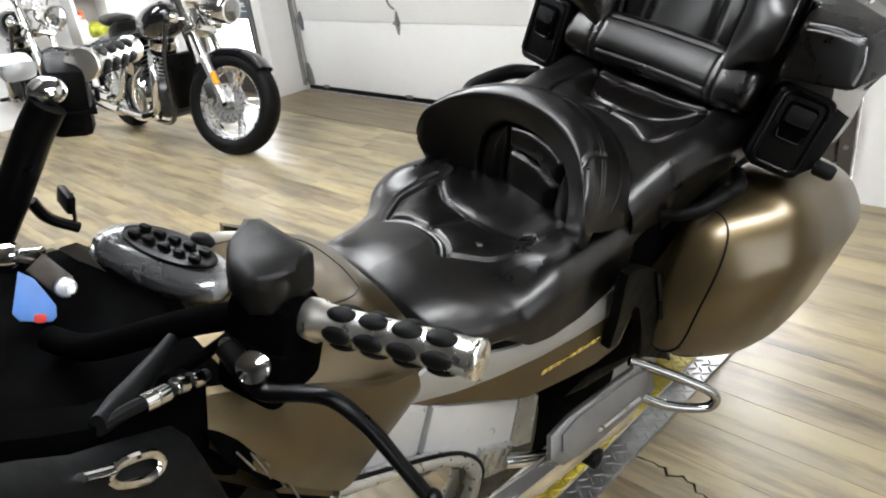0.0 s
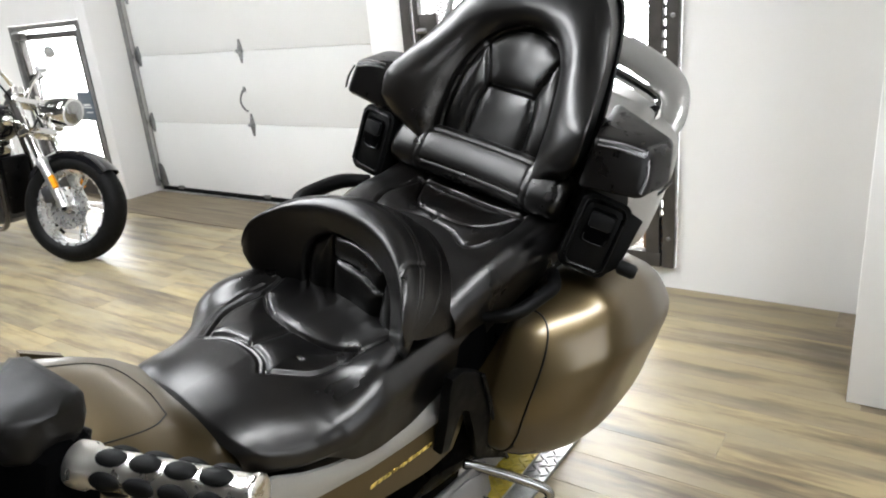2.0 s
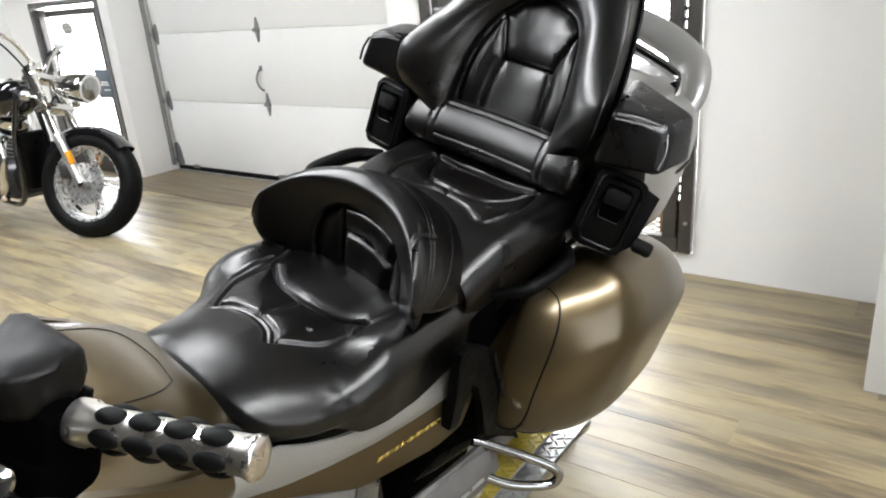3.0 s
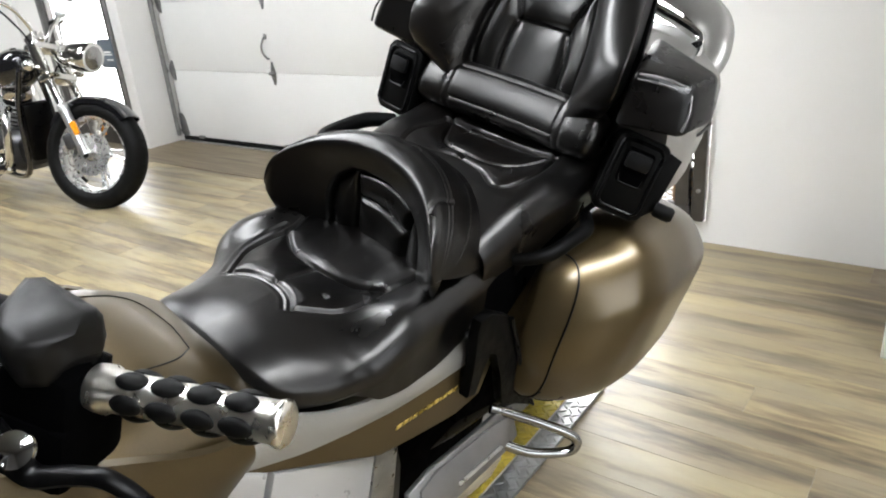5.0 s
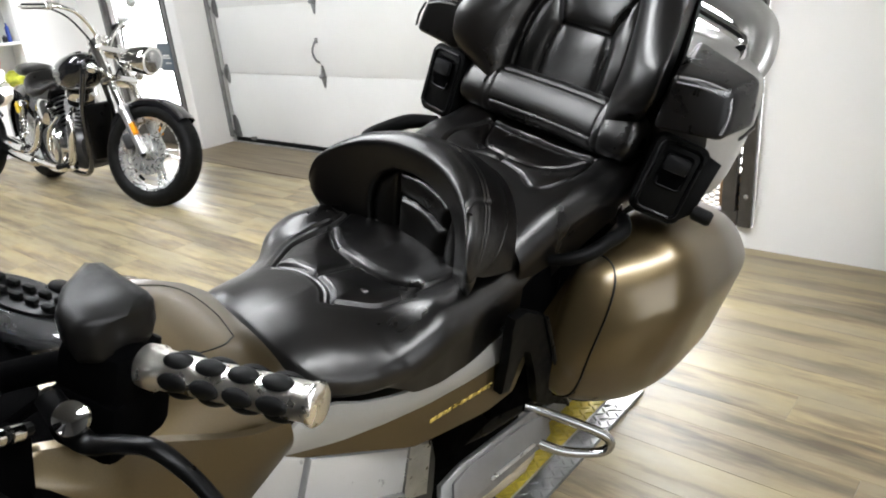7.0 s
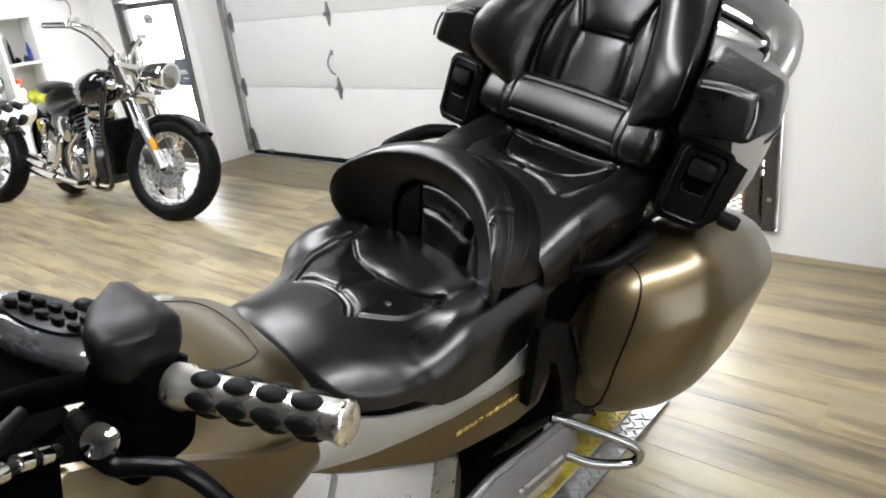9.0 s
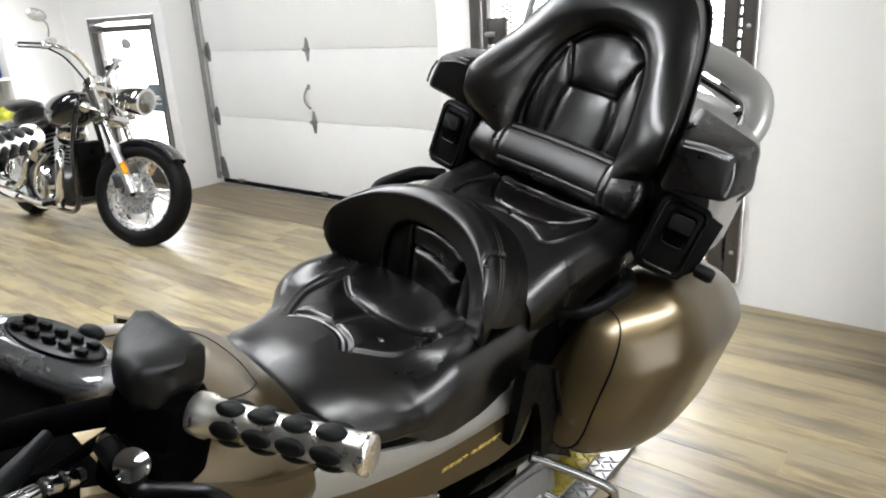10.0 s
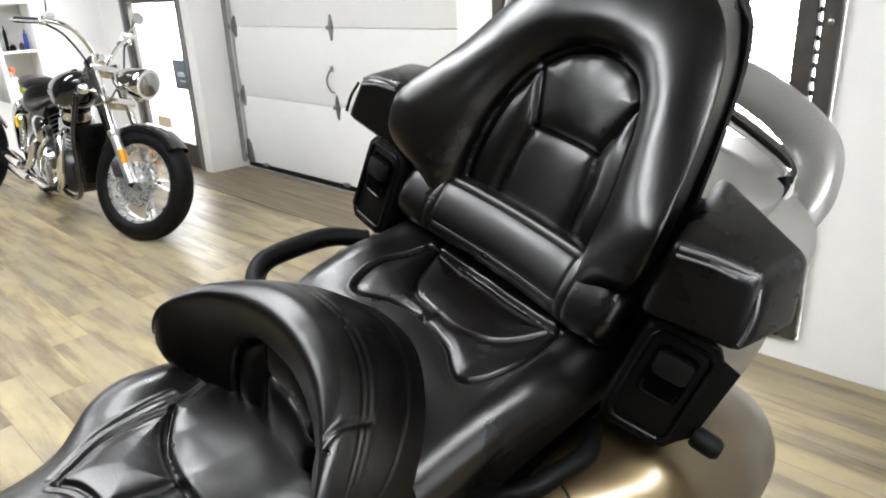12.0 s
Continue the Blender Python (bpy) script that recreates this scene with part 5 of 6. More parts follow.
for k, (a, b) in enumerate(zip(LEVELS, LEVELS[1:])):
    sec = part("door_section", box(2.95, .042, b - a - .003, .003, pose(-3.40, .021, (a + b) / 2)), DOOR_WHITE, garage, "white painted steel door panel")
part("insulated_back", box(2.965, .02, 2.20, 0, pose(-3.4155, .060, 1.115)), DOOR_WHITE, garage, "white door backing", smooth=False)
part("bottom_seal", box(2.95, .062, .036, .006, pose(-3.40, .018, .0262)), RUBBER, garage, "black rubber bottom seal")
part("sill_strip", box(2.95, .05, .007, .002, pose(-3.40, -.020, .0076)), ALU, garage, "bright aluminium sill strip")


def hinge(u, z, handle=False):
    h = part("hinge", outline_solid([(-.026, -.016), (-.008, -.085), (.008, -.085), (.026, -.016), (.026, .016), (.008, .085), (-.008, .085), (-.026, .016)], .005, .001, pose(u, -.001, z, 90, 0, 0)), STEEL, garage, "galvanised diamond hinge plate")
    part("hinge_knuckle", lathe([(.012, -.030), (.014, -.027), (.014, .027), (.012, .030)], 12, pose(u, -.013, z, 0, 90, 0)), STEEL, h)
    for dz in (-.045, .045):
        part("screw", lathe([(.006, 0), (.006, .003), (.003, .005)], 8, pose(u, -.005, z + dz, 90, 0, 0)), STEEL, h)


for z in LEVELS[1:4]:
    hinge(-3.585, z)
part("pull_handle", tube([(-3.612, -.006, .860), (-3.618, -.020, .850), (-3.635, -.034, .80), (-3.632, -.034, .755), (-3.612, -.022, .715), (-3.60, -.006, .705)], .007, 8, 5), STEEL, garage, "bent steel pull handle")
part("handle_plate", outline_solid(rounded(.03, .04, .008), .004, .001, pose(-3.612, -.002, .865, 90, 0, 0)), STEEL, garage)
for u in (-4.895, -1.97):
    part("track", joined(box(.012, .055, 2.3, .002, pose(u - .02, -.03, 1.2)), box(.05, .010, 2.3, .002, pose(u, -.055, 1.2)), box(.012, .02, 2.3, .002, pose(u + .025, -.048, 1.2))), STEEL, garage, "galvanised vertical door track")
    for z in (.09, *LEVELS[1:4]):
        ro = part("roller_bracket", outline_solid([(-.03, -.03), (.012, -.08), (.03, -.08), (.042, 0), (.03, .08), (.012, .08), (-.03, .03)], .007, .001, pose(u + .05, -.004, z, 90, 0, 0)), STEEL, garage, "galvanised roller bracket")
        part("roller", lathe([(.010, -.02), (.021, -.015), (.021, 0), (.010, .004)], 16, pose(u + .012, -.035, z, 0, 90, 0)), STEEL, ro)
for u in (-4.62, -3.55, -2.5):
    part("bottom_bracket", box(.07, .018, .03, .004, pose(u, -.008, .045)), STEEL, garage)
part("corner_bracket", outline_solid([(-.05, -.045), (.05, -.045), (.03, .10), (.0, .14), (-.04, .14)], .006, .001, pose(-4.84, -.006, .10, 90, 0, 0)), STEEL, garage)

# ---- window with a security grille ----
win = thing("window_1", "tall window in a dark metal frame behind an expanded-metal security grille", "window", ROOM)
tagged(win, kind="structure")
U0, U1, Z0, Z1 = -1.685, -.260, .105, 2.115
for name, u, z, w, h in (("frame_post", U0 + .03, (Z0 + Z1) / 2, .06, Z1 - Z0), ("frame_post", U1 - .0275, (Z0 + Z1) / 2, .055, Z1 - Z0),
                         ("frame_rail", (U0 + U1) / 2, Z0 + .035, U1 - U0 - .12, .07), ("frame_rail", (U0 + U1) / 2, Z1 - .03, U1 - U0 - .12, .06),
                         ("inner_post", U1 - .100, (Z0 + Z1) / 2, .060, Z1 - Z0 - .13), ("inner_post", U0 + .095, (Z0 + Z1) / 2, .03, Z1 - Z0 - .13)):
    part(name, box(w, .05, h, .004, pose(u, -.006, z)), FRAMEDK, win, "dark metal frame")
for k in range(44):
    part("slot_tie", box(.018, .012, .016, .002, pose(U1 - .0625, .0, Z0 + .10 + .0438 * k)), FRAMEDK, win)
for z in (.25, .75, 1.22, 1.75):
    part("frame_screw", lathe([(.010, 0), (.010, .004), (.005, .007)], 12, pose(U1 - .025, -.032, z, 90, 0, 0)), STEEL, win)
part("sill_block", box(.10, .05, .16, .01, pose(U1 - .105, .03, Z0 + .15)), WOODBROWN, win, "brown wooden window post")
strand = bmesh.new()
g0, g1, h0, h1 = U0 + .11, U1 - .128, Z0 + .07, Z1 - .06
pitch, rise = .046, .55
for sgn in (1, -1):
    k = -80
    while k < 120:
        c = g0 + k * pitch
        pts = []
        for z in (h0, h1):
            pts.append((c + sgn * (z - h0) / rise, z))
        (ua, za), (ub, zb) = pts
        lo, hi = min(ua, ub), max(ua, ub)
        if hi > g0 and lo < g1:
            def at(u):
                return za + (u - ua) * (zb - za) / (ub - ua)
            s, e = max(lo, g0), min(hi, g1)
            a, b = Vector((s, .02 + .003 * sgn, at(s))), Vector((e, .02 + .003 * sgn, at(e)))
            if (b - a).length > .02:
                t = tube([a, b], .0026, 4, 1)
                me = bpy.data.meshes.new("t")
                t.to_mesh(me)
                t.free()
                strand.from_mesh(me)
                bpy.data.meshes.remove(me)
        k += 1
part("grille", strand, FRAMEDK, win, "expanded metal security mesh", smooth=False)
part("pane", box(U1 - U0 - .12, .006, Z1 - Z0 - .12, 0, pose((U0 + U1) / 2, .09, (Z0 + Z1) / 2)), GLASS, win, "clear window glass").visible_shadow = False
part("lock_plate", box(.12, .02, .13, .004, pose(U0 + .16, -.012, 1.235)), FRAMEDK, win, "dark lock plate")
part("lock_bolt", lathe([(.012, 0), (.014, .01), (.014, .05), (.010, .055)], 12, pose(U0 + .10, -.03, 1.22, 0, 90, 0)), STEEL, win)
part("push_bar", tube([(U0 + .10, .045, 1.395), (U1 - .14, .045, 1.395)], .012, 10), DOOR_WHITE, win, "white horizontal bar")

# ---- glazed exit door ----
ex = thing("door_1", "glazed exit door in a dark bronze frame, bright daylight behind", "door", ROOM)
tagged(ex, kind="structure")
E0, E1, ET = -6.15, -5.035, 1.465
for name, u, z, w, h, v in (("frame_post", E1 - .025, ET / 2, .05, ET, .19), ("frame_post", E0 + .025, ET / 2, .05, ET, .19), ("frame_head", (E0 + E1) / 2, ET - .02, E1 - E0 - .1, .04, .19),
                            ("leaf_stile", E1 - .105, .70, .05, 1.38, .215), ("leaf_stile", E0 + .09, .70, .05, 1.38, .215), ("leaf_rail", (E0 + E1) / 2, 1.365, E1 - E0 - .25, .05, .215), ("leaf_rail", (E0 + E1) / 2, .10, E1 - E0 - .25, .20, .215)):
    part(name, box(w, .05, h, .004, pose(u, v, z)), FRAMEDK if "leaf" in name else GREYFRAME, ex)
part("pane", box(E1 - E0 - .22, .006, 1.18, 0, pose((E0 + E1) / 2, .235, .77)), GLASS, ex, "clear door glass").visible_shadow = False
closer = part("door_closer", box(.16, .06, .06, .012, pose(E0 + .17, .155, 1.375)), FRAMEDK, ex, "dark door closer")
part("closer_arm", tube([(E0 + .10, .14, 1.40), (E0 + .22, .08, 1.41), (E0 + .36, .15, 1.43)], .007, 8, 2, smooth_path=False), STEEL, closer)
part("leaf_edge", box(.012, .03, .5, .002, pose(E0 + .135, .19, 1.10, 0, -4, 0)), FRAMEDK, ex)
sign = tagged(part("notice_board", outline_solid(rounded(.215, .235, .006), .008, .002), SLATE, None, "", ROOM @ pose(-5.19, .168, .785, 90, 0, 0)), "small slate blue notice hung on the exit door", "notice")
for z, w in ((.012, .10), (-.008, .13), (-.05, .05), (-.05, .03)):
    part("text_bar", box(w, .016 if z > 0 else .010, .002, .0005, pose(.02 + (.05 if w == .03 else 0), z, .009)), DOOR_WHITE, sign)

# ---- shelf niche in the side wall ----
niche = thing("wall_shelf", "white built-in shelf unit with bottles and cloths", "shelf", ROOM @ pose(-6.6, -.64, 0))
tagged(niche, kind="structure")
for y, z, sy, sz in ((-.15, 1.0, .03, .82), (.15, 1.0, .03, .82), (0, .62, .27, .025), (0, 1.0, .27, .02), (0, 1.395, .27, .03)):
    part("shelf_board", box(.26, sy, sz, .003, pose(.13, y, z)), DOOR_WHITE, niche)
part("shelf_back", box(.012, .27, .75, 0, pose(.008, 0, 1.005)), SHELFBACK, niche, smooth=False)


def can(name, label, y, z, r, h, mat, x=.15):
    ob = part(name, lathe([(r, 0), (r, h * .72), (r * .6, h * .82), (r * .4, h * .84), (r * .4, h)], 16, None), mat, None, "", ROOM @ pose(-6.6 + x, -.64 + y, z))
    return tagged(ob, label, "bottle")


can("spray_can", "dark slim spray can on the shelf", -.06, 1.0115, .014, .20, SATIN)
can("spray_can", "blue spray can on the shelf", .09, 1.0115, .018, .16, BLUEP)
can("polish_jar", "small dark jar on the shelf", -.02, 1.0115, .024, .05, SATIN)
can("polish_jar", "small dark jar on the shelf", .05, 1.0115, .020, .06, DARKMETAL)
bottle = can("spray_bottle", "pale spray bottle with an orange trigger head", -.075, .634, .04, .20, DOOR_WHITE)
part("trigger_head", joined(box(.07, .035, .035, .006, pose(.01, 0, .225)), box(.012, .012, .05, .004, pose(.035, 0, .19))), ORANGE, bottle, "orange trigger")
bag = bmesh.new()
bmesh.ops.create_icosphere(bag, subdivisions=4, radius=1)
for v in bag.verts:
    k = 1 + .22 * noise.noise(v.co * 2.3)
    v.co = Vector((v.co.x * .085 * k, v.co.y * .10 * k, max(-.06, v.co.z * .075 * k)))
tagged(part("folded_cloth", bag, LIME, None, "", ROOM @ pose(-6.44, -.605, .694)), "crumpled yellow green cloth on the shelf", "cloth")

# ---- steel platform under the touring motorcycle ----
plate = thing("platform", "low diamond-plate steel platform with a yellow edge stripe", "platform", ROOM)
PT = .012
part("deck", box(.695, 3.2, PT, .002, pose(-.5825, -2.9, PT / 2)), WHITEPLATE, plate, "worn pale painted deck")
part("yellow_stripe", box(.085, 3.2, .003, .0008, pose(-.2795, -2.9, PT + .0016)), YELLOW, plate, "worn yellow stripe")
part("steel_edge", box(.070, 3.2, PT, .003, pose(-.1985, -2.9, PT / 2)), STEEL, plate, "diamond-plate edge")
tread = bpy.data.meshes.new("tread")
tb = bmesh.new()
bmesh.ops.create_uvsphere(tb, u_segments=8, v_segments=4, radius=1)
tb.transform(Matrix.Diagonal((.0155, .0042, .0028, 1)))
tb.to_mesh(tread)
tb.free()
finish(tread, STEEL)
tread_y = tread.copy()
tread_y.materials.clear()
tread_y.materials.append(YELLOW)
for mesh_used, us, z in ((tread, (-.220, -.198, -.176), PT + .0002), (tread_y, (-.312, -.290, -.268, -.246), PT + .0030)):
    for c, u in enumerate(us):
        for k in range(44):
            ob = new("tread_bar", mesh_used)
            ob.parent = plate
            ob.matrix_local = pose(u, -2.55 + .026 * k + (.013 if c % 2 else 0), z, 0, 0, 45 if (c + k) % 2 else -45)

# ---- torn floor sheet beside the platform ----
tear_rng = random.Random(5)
tear = [(-.165 + .016 * k, -1.900 + tear_rng.uniform(-.012, .012) - .0035 * max(0, k - 8)) for k in range(15)]
crack = part("floor_tear", tube([(u, v, .0024) for u, v in tear], [.0015] + [tear_rng.uniform(.0015, .0048) for k in range(13)] + [.001], 6, 1, .4, smooth_path=False), SATIN, None, "", ROOM)
tagged(crack, "dark ragged tear in the floor covering", "floor damage", kind="structure")

# ---- ceiling lamps, all out of view ----
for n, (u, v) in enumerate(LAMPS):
    lamp = thing("ceiling_lamp", "long white fluorescent ceiling fitting, lit, out of view", "ceiling light", ROOM @ pose(u, v, ZC), group="ceiling lamps")
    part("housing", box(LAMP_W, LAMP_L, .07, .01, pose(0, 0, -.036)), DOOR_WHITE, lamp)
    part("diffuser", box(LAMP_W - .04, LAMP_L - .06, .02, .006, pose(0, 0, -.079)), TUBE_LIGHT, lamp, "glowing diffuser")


# ---- black cruiser motorcycle: x forward from the front tyre's contact, y to its left ----
def cruiser(m, label):
    c = thing("cruiser_motorcycle", label, "motorcycle", m, group="cruisers by the wall")
    R = .341
    steer = Matrix.Translation((-.06, 0, 0)) @ Matrix.Rotation(radians(30), 4, Vector((-.52, 0, .85))) @ Matrix.Translation((.06, 0, 0))

    def turned(bm):
        bm.transform(steer)
        return bm

    # front wheel
    axle = pose(0, 0, R, 90, 0, 0)
    tyre = part("front_wheel", turned(lathe([(.238, -.050), (.262, -.068), (.298, -.070), (.324, -.056), (.338, -.030), (.341, 0), (.338, .030), (.324, .056), (.298, .070), (.262, .068), (.238, .050)], 64, axle, cap=False)), RUBBER, c, "black tyre on a bright cast wheel")
    part("rim", turned(lathe([(.240, -.048), (.225, -.044), (.214, -.020), (.210, 0), (.214, .020), (.225, .044), (.240, .048)], 64, axle, cap=False)), POLISHED, tyre, "bright cast rim")
    part("hub", turned(lathe([(.020, -.07), (.048, -.06), (.05, -.03), (.05, .03), (.048, .06), (.02, .07)], 24, axle)), POLISHED, tyre)
    for k in range(10):
        a = 2 * math.pi * (k // 2) / 5 + (.16 if k % 2 else -.10)
        pts = [(r * math.cos(a + bend), 0, R + r * math.sin(a + bend)) for r, bend in ((.045, .25), (.10, .14), (.16, .04), (.216, 0))]
        part("spoke", turned(tube(pts, [.018, .014, .012, .017], 8, 4, .6)), POLISHED, tyre)
    for sy in (-.066,):
        disc = lathe([(.085, -.0025), (.132, -.0025), (.132, .0025), (.085, .0025)], 48, pose(0, sy, R, 90, 0, 0), cap=False)
        d = part("brake_disc", turned(disc), POLISHED, tyre, "drilled steel brake disc")
        part("disc_carrier", turned(lathe([(.03, -.004), (.092, -.004), (.092, .004), (.03, .004)], 32, pose(0, sy + .004, R, 90, 0, 0))), POLISHED, tyre)
        for k in range(18):
            a = 2 * math.pi * k / 18
            part("disc_hole", turned(box(.008, .0065, .022, .002, pose(.110 * math.cos(a), sy, R + .110 * math.sin(a), 0, -math.degrees(a) + 60, 0), 1)), SATIN, d)
    # fender
    rings = []
    for a in np.linspace(radians(42), radians(150), 26):
        rr = .348
        w = .080 * (1 - .35 * max(0, (abs(math.degrees(a) - 70) - 55) / 30))
        rings.append([(((rr + h) * math.cos(a)), y, R + (rr + h) * math.sin(a)) for y, h in ((-w, -.035), (-w * .98, -.008), (-w * .6, .012), (0, .017), (w * .6, .012), (w * .98, -.008), (w, -.035), (w * .9, -.035), (w * .9, -.012), (w * .55, .006), (0, .011), (-w * .55, .006), (-w * .9, -.012), (-w * .9, -.035))])
    part("front_fender", turned(loft(rings)), GLOSSBLK, c, "gloss black front fender")
    # fork
    for sy in (-.098, .098):
        leg = part("fork_leg", turned(tube([(0, sy, R), (-.155, sy, .62)], [.030, .030], 16)), ALU, c, "bright fork slider")
        part("fork_tube", turned(tube([(-.155, sy, .62), (-.36, sy, 1.00)], .024, 16)), CHROME, leg)
        part("fork_cap", turned(lathe([(.033, -.02), (.036, -.01), (.036, .015), (.028, .025)], 16, along((-.155, sy, .62), (-.36, sy, 1.0)))), ALU, leg)
        part("fork_cover", turned(tube([(-.27, sy, .83), (-.375, sy, 1.03)], .035, 16)), CHROME, leg)
        part("amber_reflector", turned(box(.034, .024, .085, .006, pose(-.058, sy * 1.22, .50, 0, -28, 0))), AMBER, leg, "amber side reflector")
        part("axle_nut", turned(lathe([(.018, -.01), (.02, 0), (.014, .012)], 12, pose(0, sy * 1.1, R, 90, 0, 0))), SATIN, leg)
    part("caliper", turned(box(.075, .05, .10, .015, pose(-.115, -.088, .42, 0, -25, 0))), DARKMETAL, c, "dark brake caliper")
    for z in (.80, .985):
        part("fork_yoke", turned(box(.09, .26, .045, .015, pose(-.26 - .0 if z < .9 else -.355, 0, z, 0, -28, 0))), CHROME, c)
    # headlight with a peaked chrome bowl
    bowl = lathe([(.012, -.16), (.045, -.145), (.075, -.105), (.094, -.05), (.100, 0), (.102, .025), (.096, .032)], 32, pose(0, 0, 0, 0, 96, 0))
    bowl.transform(Matrix.Translation((-.05, 0, .935)) @ Matrix.Diagonal((1.42, .98, .92, 1)))
    head = part("headlight", turned(bowl), CHROME, c, "chrome bowl headlight")
    lens = lathe([(.001, .030), (.06, .024), (.094, .006)], 28, pose(0, 0, 0, 0, 96, 0), cap=False)
    lens.transform(Matrix.Translation((-.025, 0, .933)) @ Matrix.Diagonal((1.42, .98, .92, 1)))
    part("lens", turned(lens), LENSMAT, head, "clear headlight lens")
    # bars, grips, levers, mirrors, signals
    for s in (-1, 1):
        bar = part("handlebar", turned(tube([(-.375, s * .04, 1.02), (-.385, s * .09, 1.11), (-.41, s * .19, 1.195), (-.46, s * .27, 1.220), (-.53, s * .325, 1.215)], .0127, 12, 6)), CHROME, c, "chrome handlebar")
        part("grip", turned(tube([(-.53, s * .325, 1.215), (-.64, s * .385, 1.205)], .0175, 14)), RUBBER, bar, "black rubber grip")
        part("switch_pod", turned(box(.06, .045, .05, .012, pose(-.515, s * .317, 1.218, 0, 0, s * 27))), CHROME, bar)
        part("reservoir", turned(box(.07, .05, .035, .008, pose(-.485, s * .295, 1.250, 0, 0, s * 27))), ALU, bar)
        part("lever", turned(tube([(-.485, s * .325, 1.212), (-.55, s * .375, 1.202), (-.63, s * .42, 1.195)], .006, 8, 4)), ALU, bar)
        mir = part("mirror", turned(tube([(-.49, s * .305, 1.255), (-.475, s * .33, 1.325), (-.485, s * .36, 1.365)], .0055, 8, 5)), CHROME, c, "chrome mirror on a thin stem")
        glass = bmesh.new()
        bmesh.ops.create_uvsphere(glass, u_segments=20, v_segments=10, radius=1)
        glass.transform(Matrix.Translation((-.50, s * .395, 1.382)) @ pose(0, 0, 0, 0, 0, s * 12) @ Matrix.Diagonal((.020, .066, .038, 1)))
        part("mirror_head", turned(glass), ALU, mir)
        sig = part("turn_signal", turned(tube([(-.30, s * .12, .86), (-.29, s * .19, .86)], .008, 8)), CHROME, c)
        lampb = bmesh.new()
        bmesh.ops.create_uvsphere(lampb, u_segments=16, v_segments=10, radius=.032)
        lampb.transform(Matrix.Translation((-.285, s * .215, .86)))
        part("signal_lens", turned(lampb), CHROME, sig)
        part("cable", turned(tube([(-.50, s * .31, 1.205), (-.43, s * .22, 1.15), (-.33, s * .12, .98), (-.36, s * .06, .82)], .006, 8, 6)), RUBBER, c, "black control cable")
    part("speedometer", turned(lathe([(.045, -.04), (.055, -.02), (.057, .0), (.05, .006)], 24, pose(-.43, 0, 1.06, 0, -35, 0))), CHROME, c)
    # tank
    rings = []
    for x, w, h, z in ((-.42, .03, .05, .885), (-.45, .085, .095, .875), (-.52, .128, .118, .865), (-.62, .140, .120, .850), (-.74, .125, .105, .83), (-.86, .085, .080, .805), (-.95, .04, .05, .79)):
        rings.append([(x, a, b) for a, b in super_ring(0, z, w, h, 2.4, 28)])
    tk = part("fuel_tank", loft(rings), GLOSSBLK, c, "gloss black teardrop fuel tank")
    part("tank_dash", loft([[(x, a, b) for a, b in super_ring(0, z, w, .012, 3, 16)] for x, w, z in ((-.52, .02, .978), (-.60, .035, .968), (-.74, .03, .934), (-.84, .015, .89))]), CHROME, tk, "chrome tank console")
    for s in (-1, 1):
        part("tank_emblem", outline_solid([(-.05, -.012), (.03, -.018), (.06, .004), (.02, .016), (-.04, .012)], .003, .001, pose(-.60, s * .1395, .865, 90, 0, 0 if s < 0 else 180)), STEEL, tk, "plain winged emblem shape")
    # seats
    rings = []
    for x, w, h, z in ((-.86, .06, .035, .775), (-.92, .10, .045, .755), (-1.00, .145, .05, .725), (-1.10, .170, .055, .715), (-1.18, .172, .065, .73), (-1.235, .155, .085, .765), (-1.27, .13, .07, .785)):
        rings.append([(x, a, b) for a, b in super_ring(0, z, w, h, 2.5, 26)])
    seat = part("rider_seat", loft(rings), LEATHER, c, "black leather cruiser saddle")
    for s in (-1, 1):
        part("seat_skirt", loft([[(x, s * (.10 + .05 * t), .75 - .02 * t), (x, s * (.15 + .035 * t), .66 - .06 * t), (x, s * (.13 + .035 * t), .62)] for x, t in ((-.92, 0), (-1.02, .8), (-1.12, 1), (-1.2, .6))]), LEATHER, seat)
    rings = [[(x, a, b) for a, b in super_ring(0, z, w, h, 2.5, 22)] for x, w, h, z in ((-1.25, .06, .03, .83), (-1.30, .10, .04, .845), (-1.42, .115, .042, .85), (-1.52, .10, .04, .86), (-1.58, .05, .02, .865))]
    part("pillion_seat", loft(rings), LEATHER, c, "black leather pillion pad")
    # rear
    axle2 = pose(-1.66, 0, .325, 90, 0, 0)
    rear = part("rear_wheel", lathe([(.215, -.07), (.25, -.085), (.29, -.082), (.316, -.055), (.325, 0), (.316, .055), (.29, .082), (.25, .085), (.215, .07)], 48, axle2, cap=False), RUBBER, c, "wide black rear tyre")
    part("rim", lathe([(.218, -.07), (.20, -.05), (.20, .05), (.218, .07)], 48, axle2, cap=False), ALU, rear)
    for k in range(5):
        a = 2 * math.pi * k / 5
        part("spoke", tube([(-1.66, 0, .325), (-1.66 + .205 * math.cos(a), 0, .325 + .205 * math.sin(a))], [.03, .018], 8), ALU, rear)
    rings = []
    for a in np.linspace(radians(15), radians(185), 24):
        rings.append([(-1.66 + (.365 + h) * math.cos(a), y, .345 + (.375 + h) * math.sin(a)) for y, h in ((-.105, -.07), (-.10, -.01), (-.06, .018), (0, .026), (.06, .018), (.10, -.01), (.105, -.07), (.095, -.07), (.09, -.015), (0, .018), (-.09, -.015), (-.095, -.07))])
    part("rear_fender", loft(rings), GLOSSBLK, c, "gloss black rear fender")
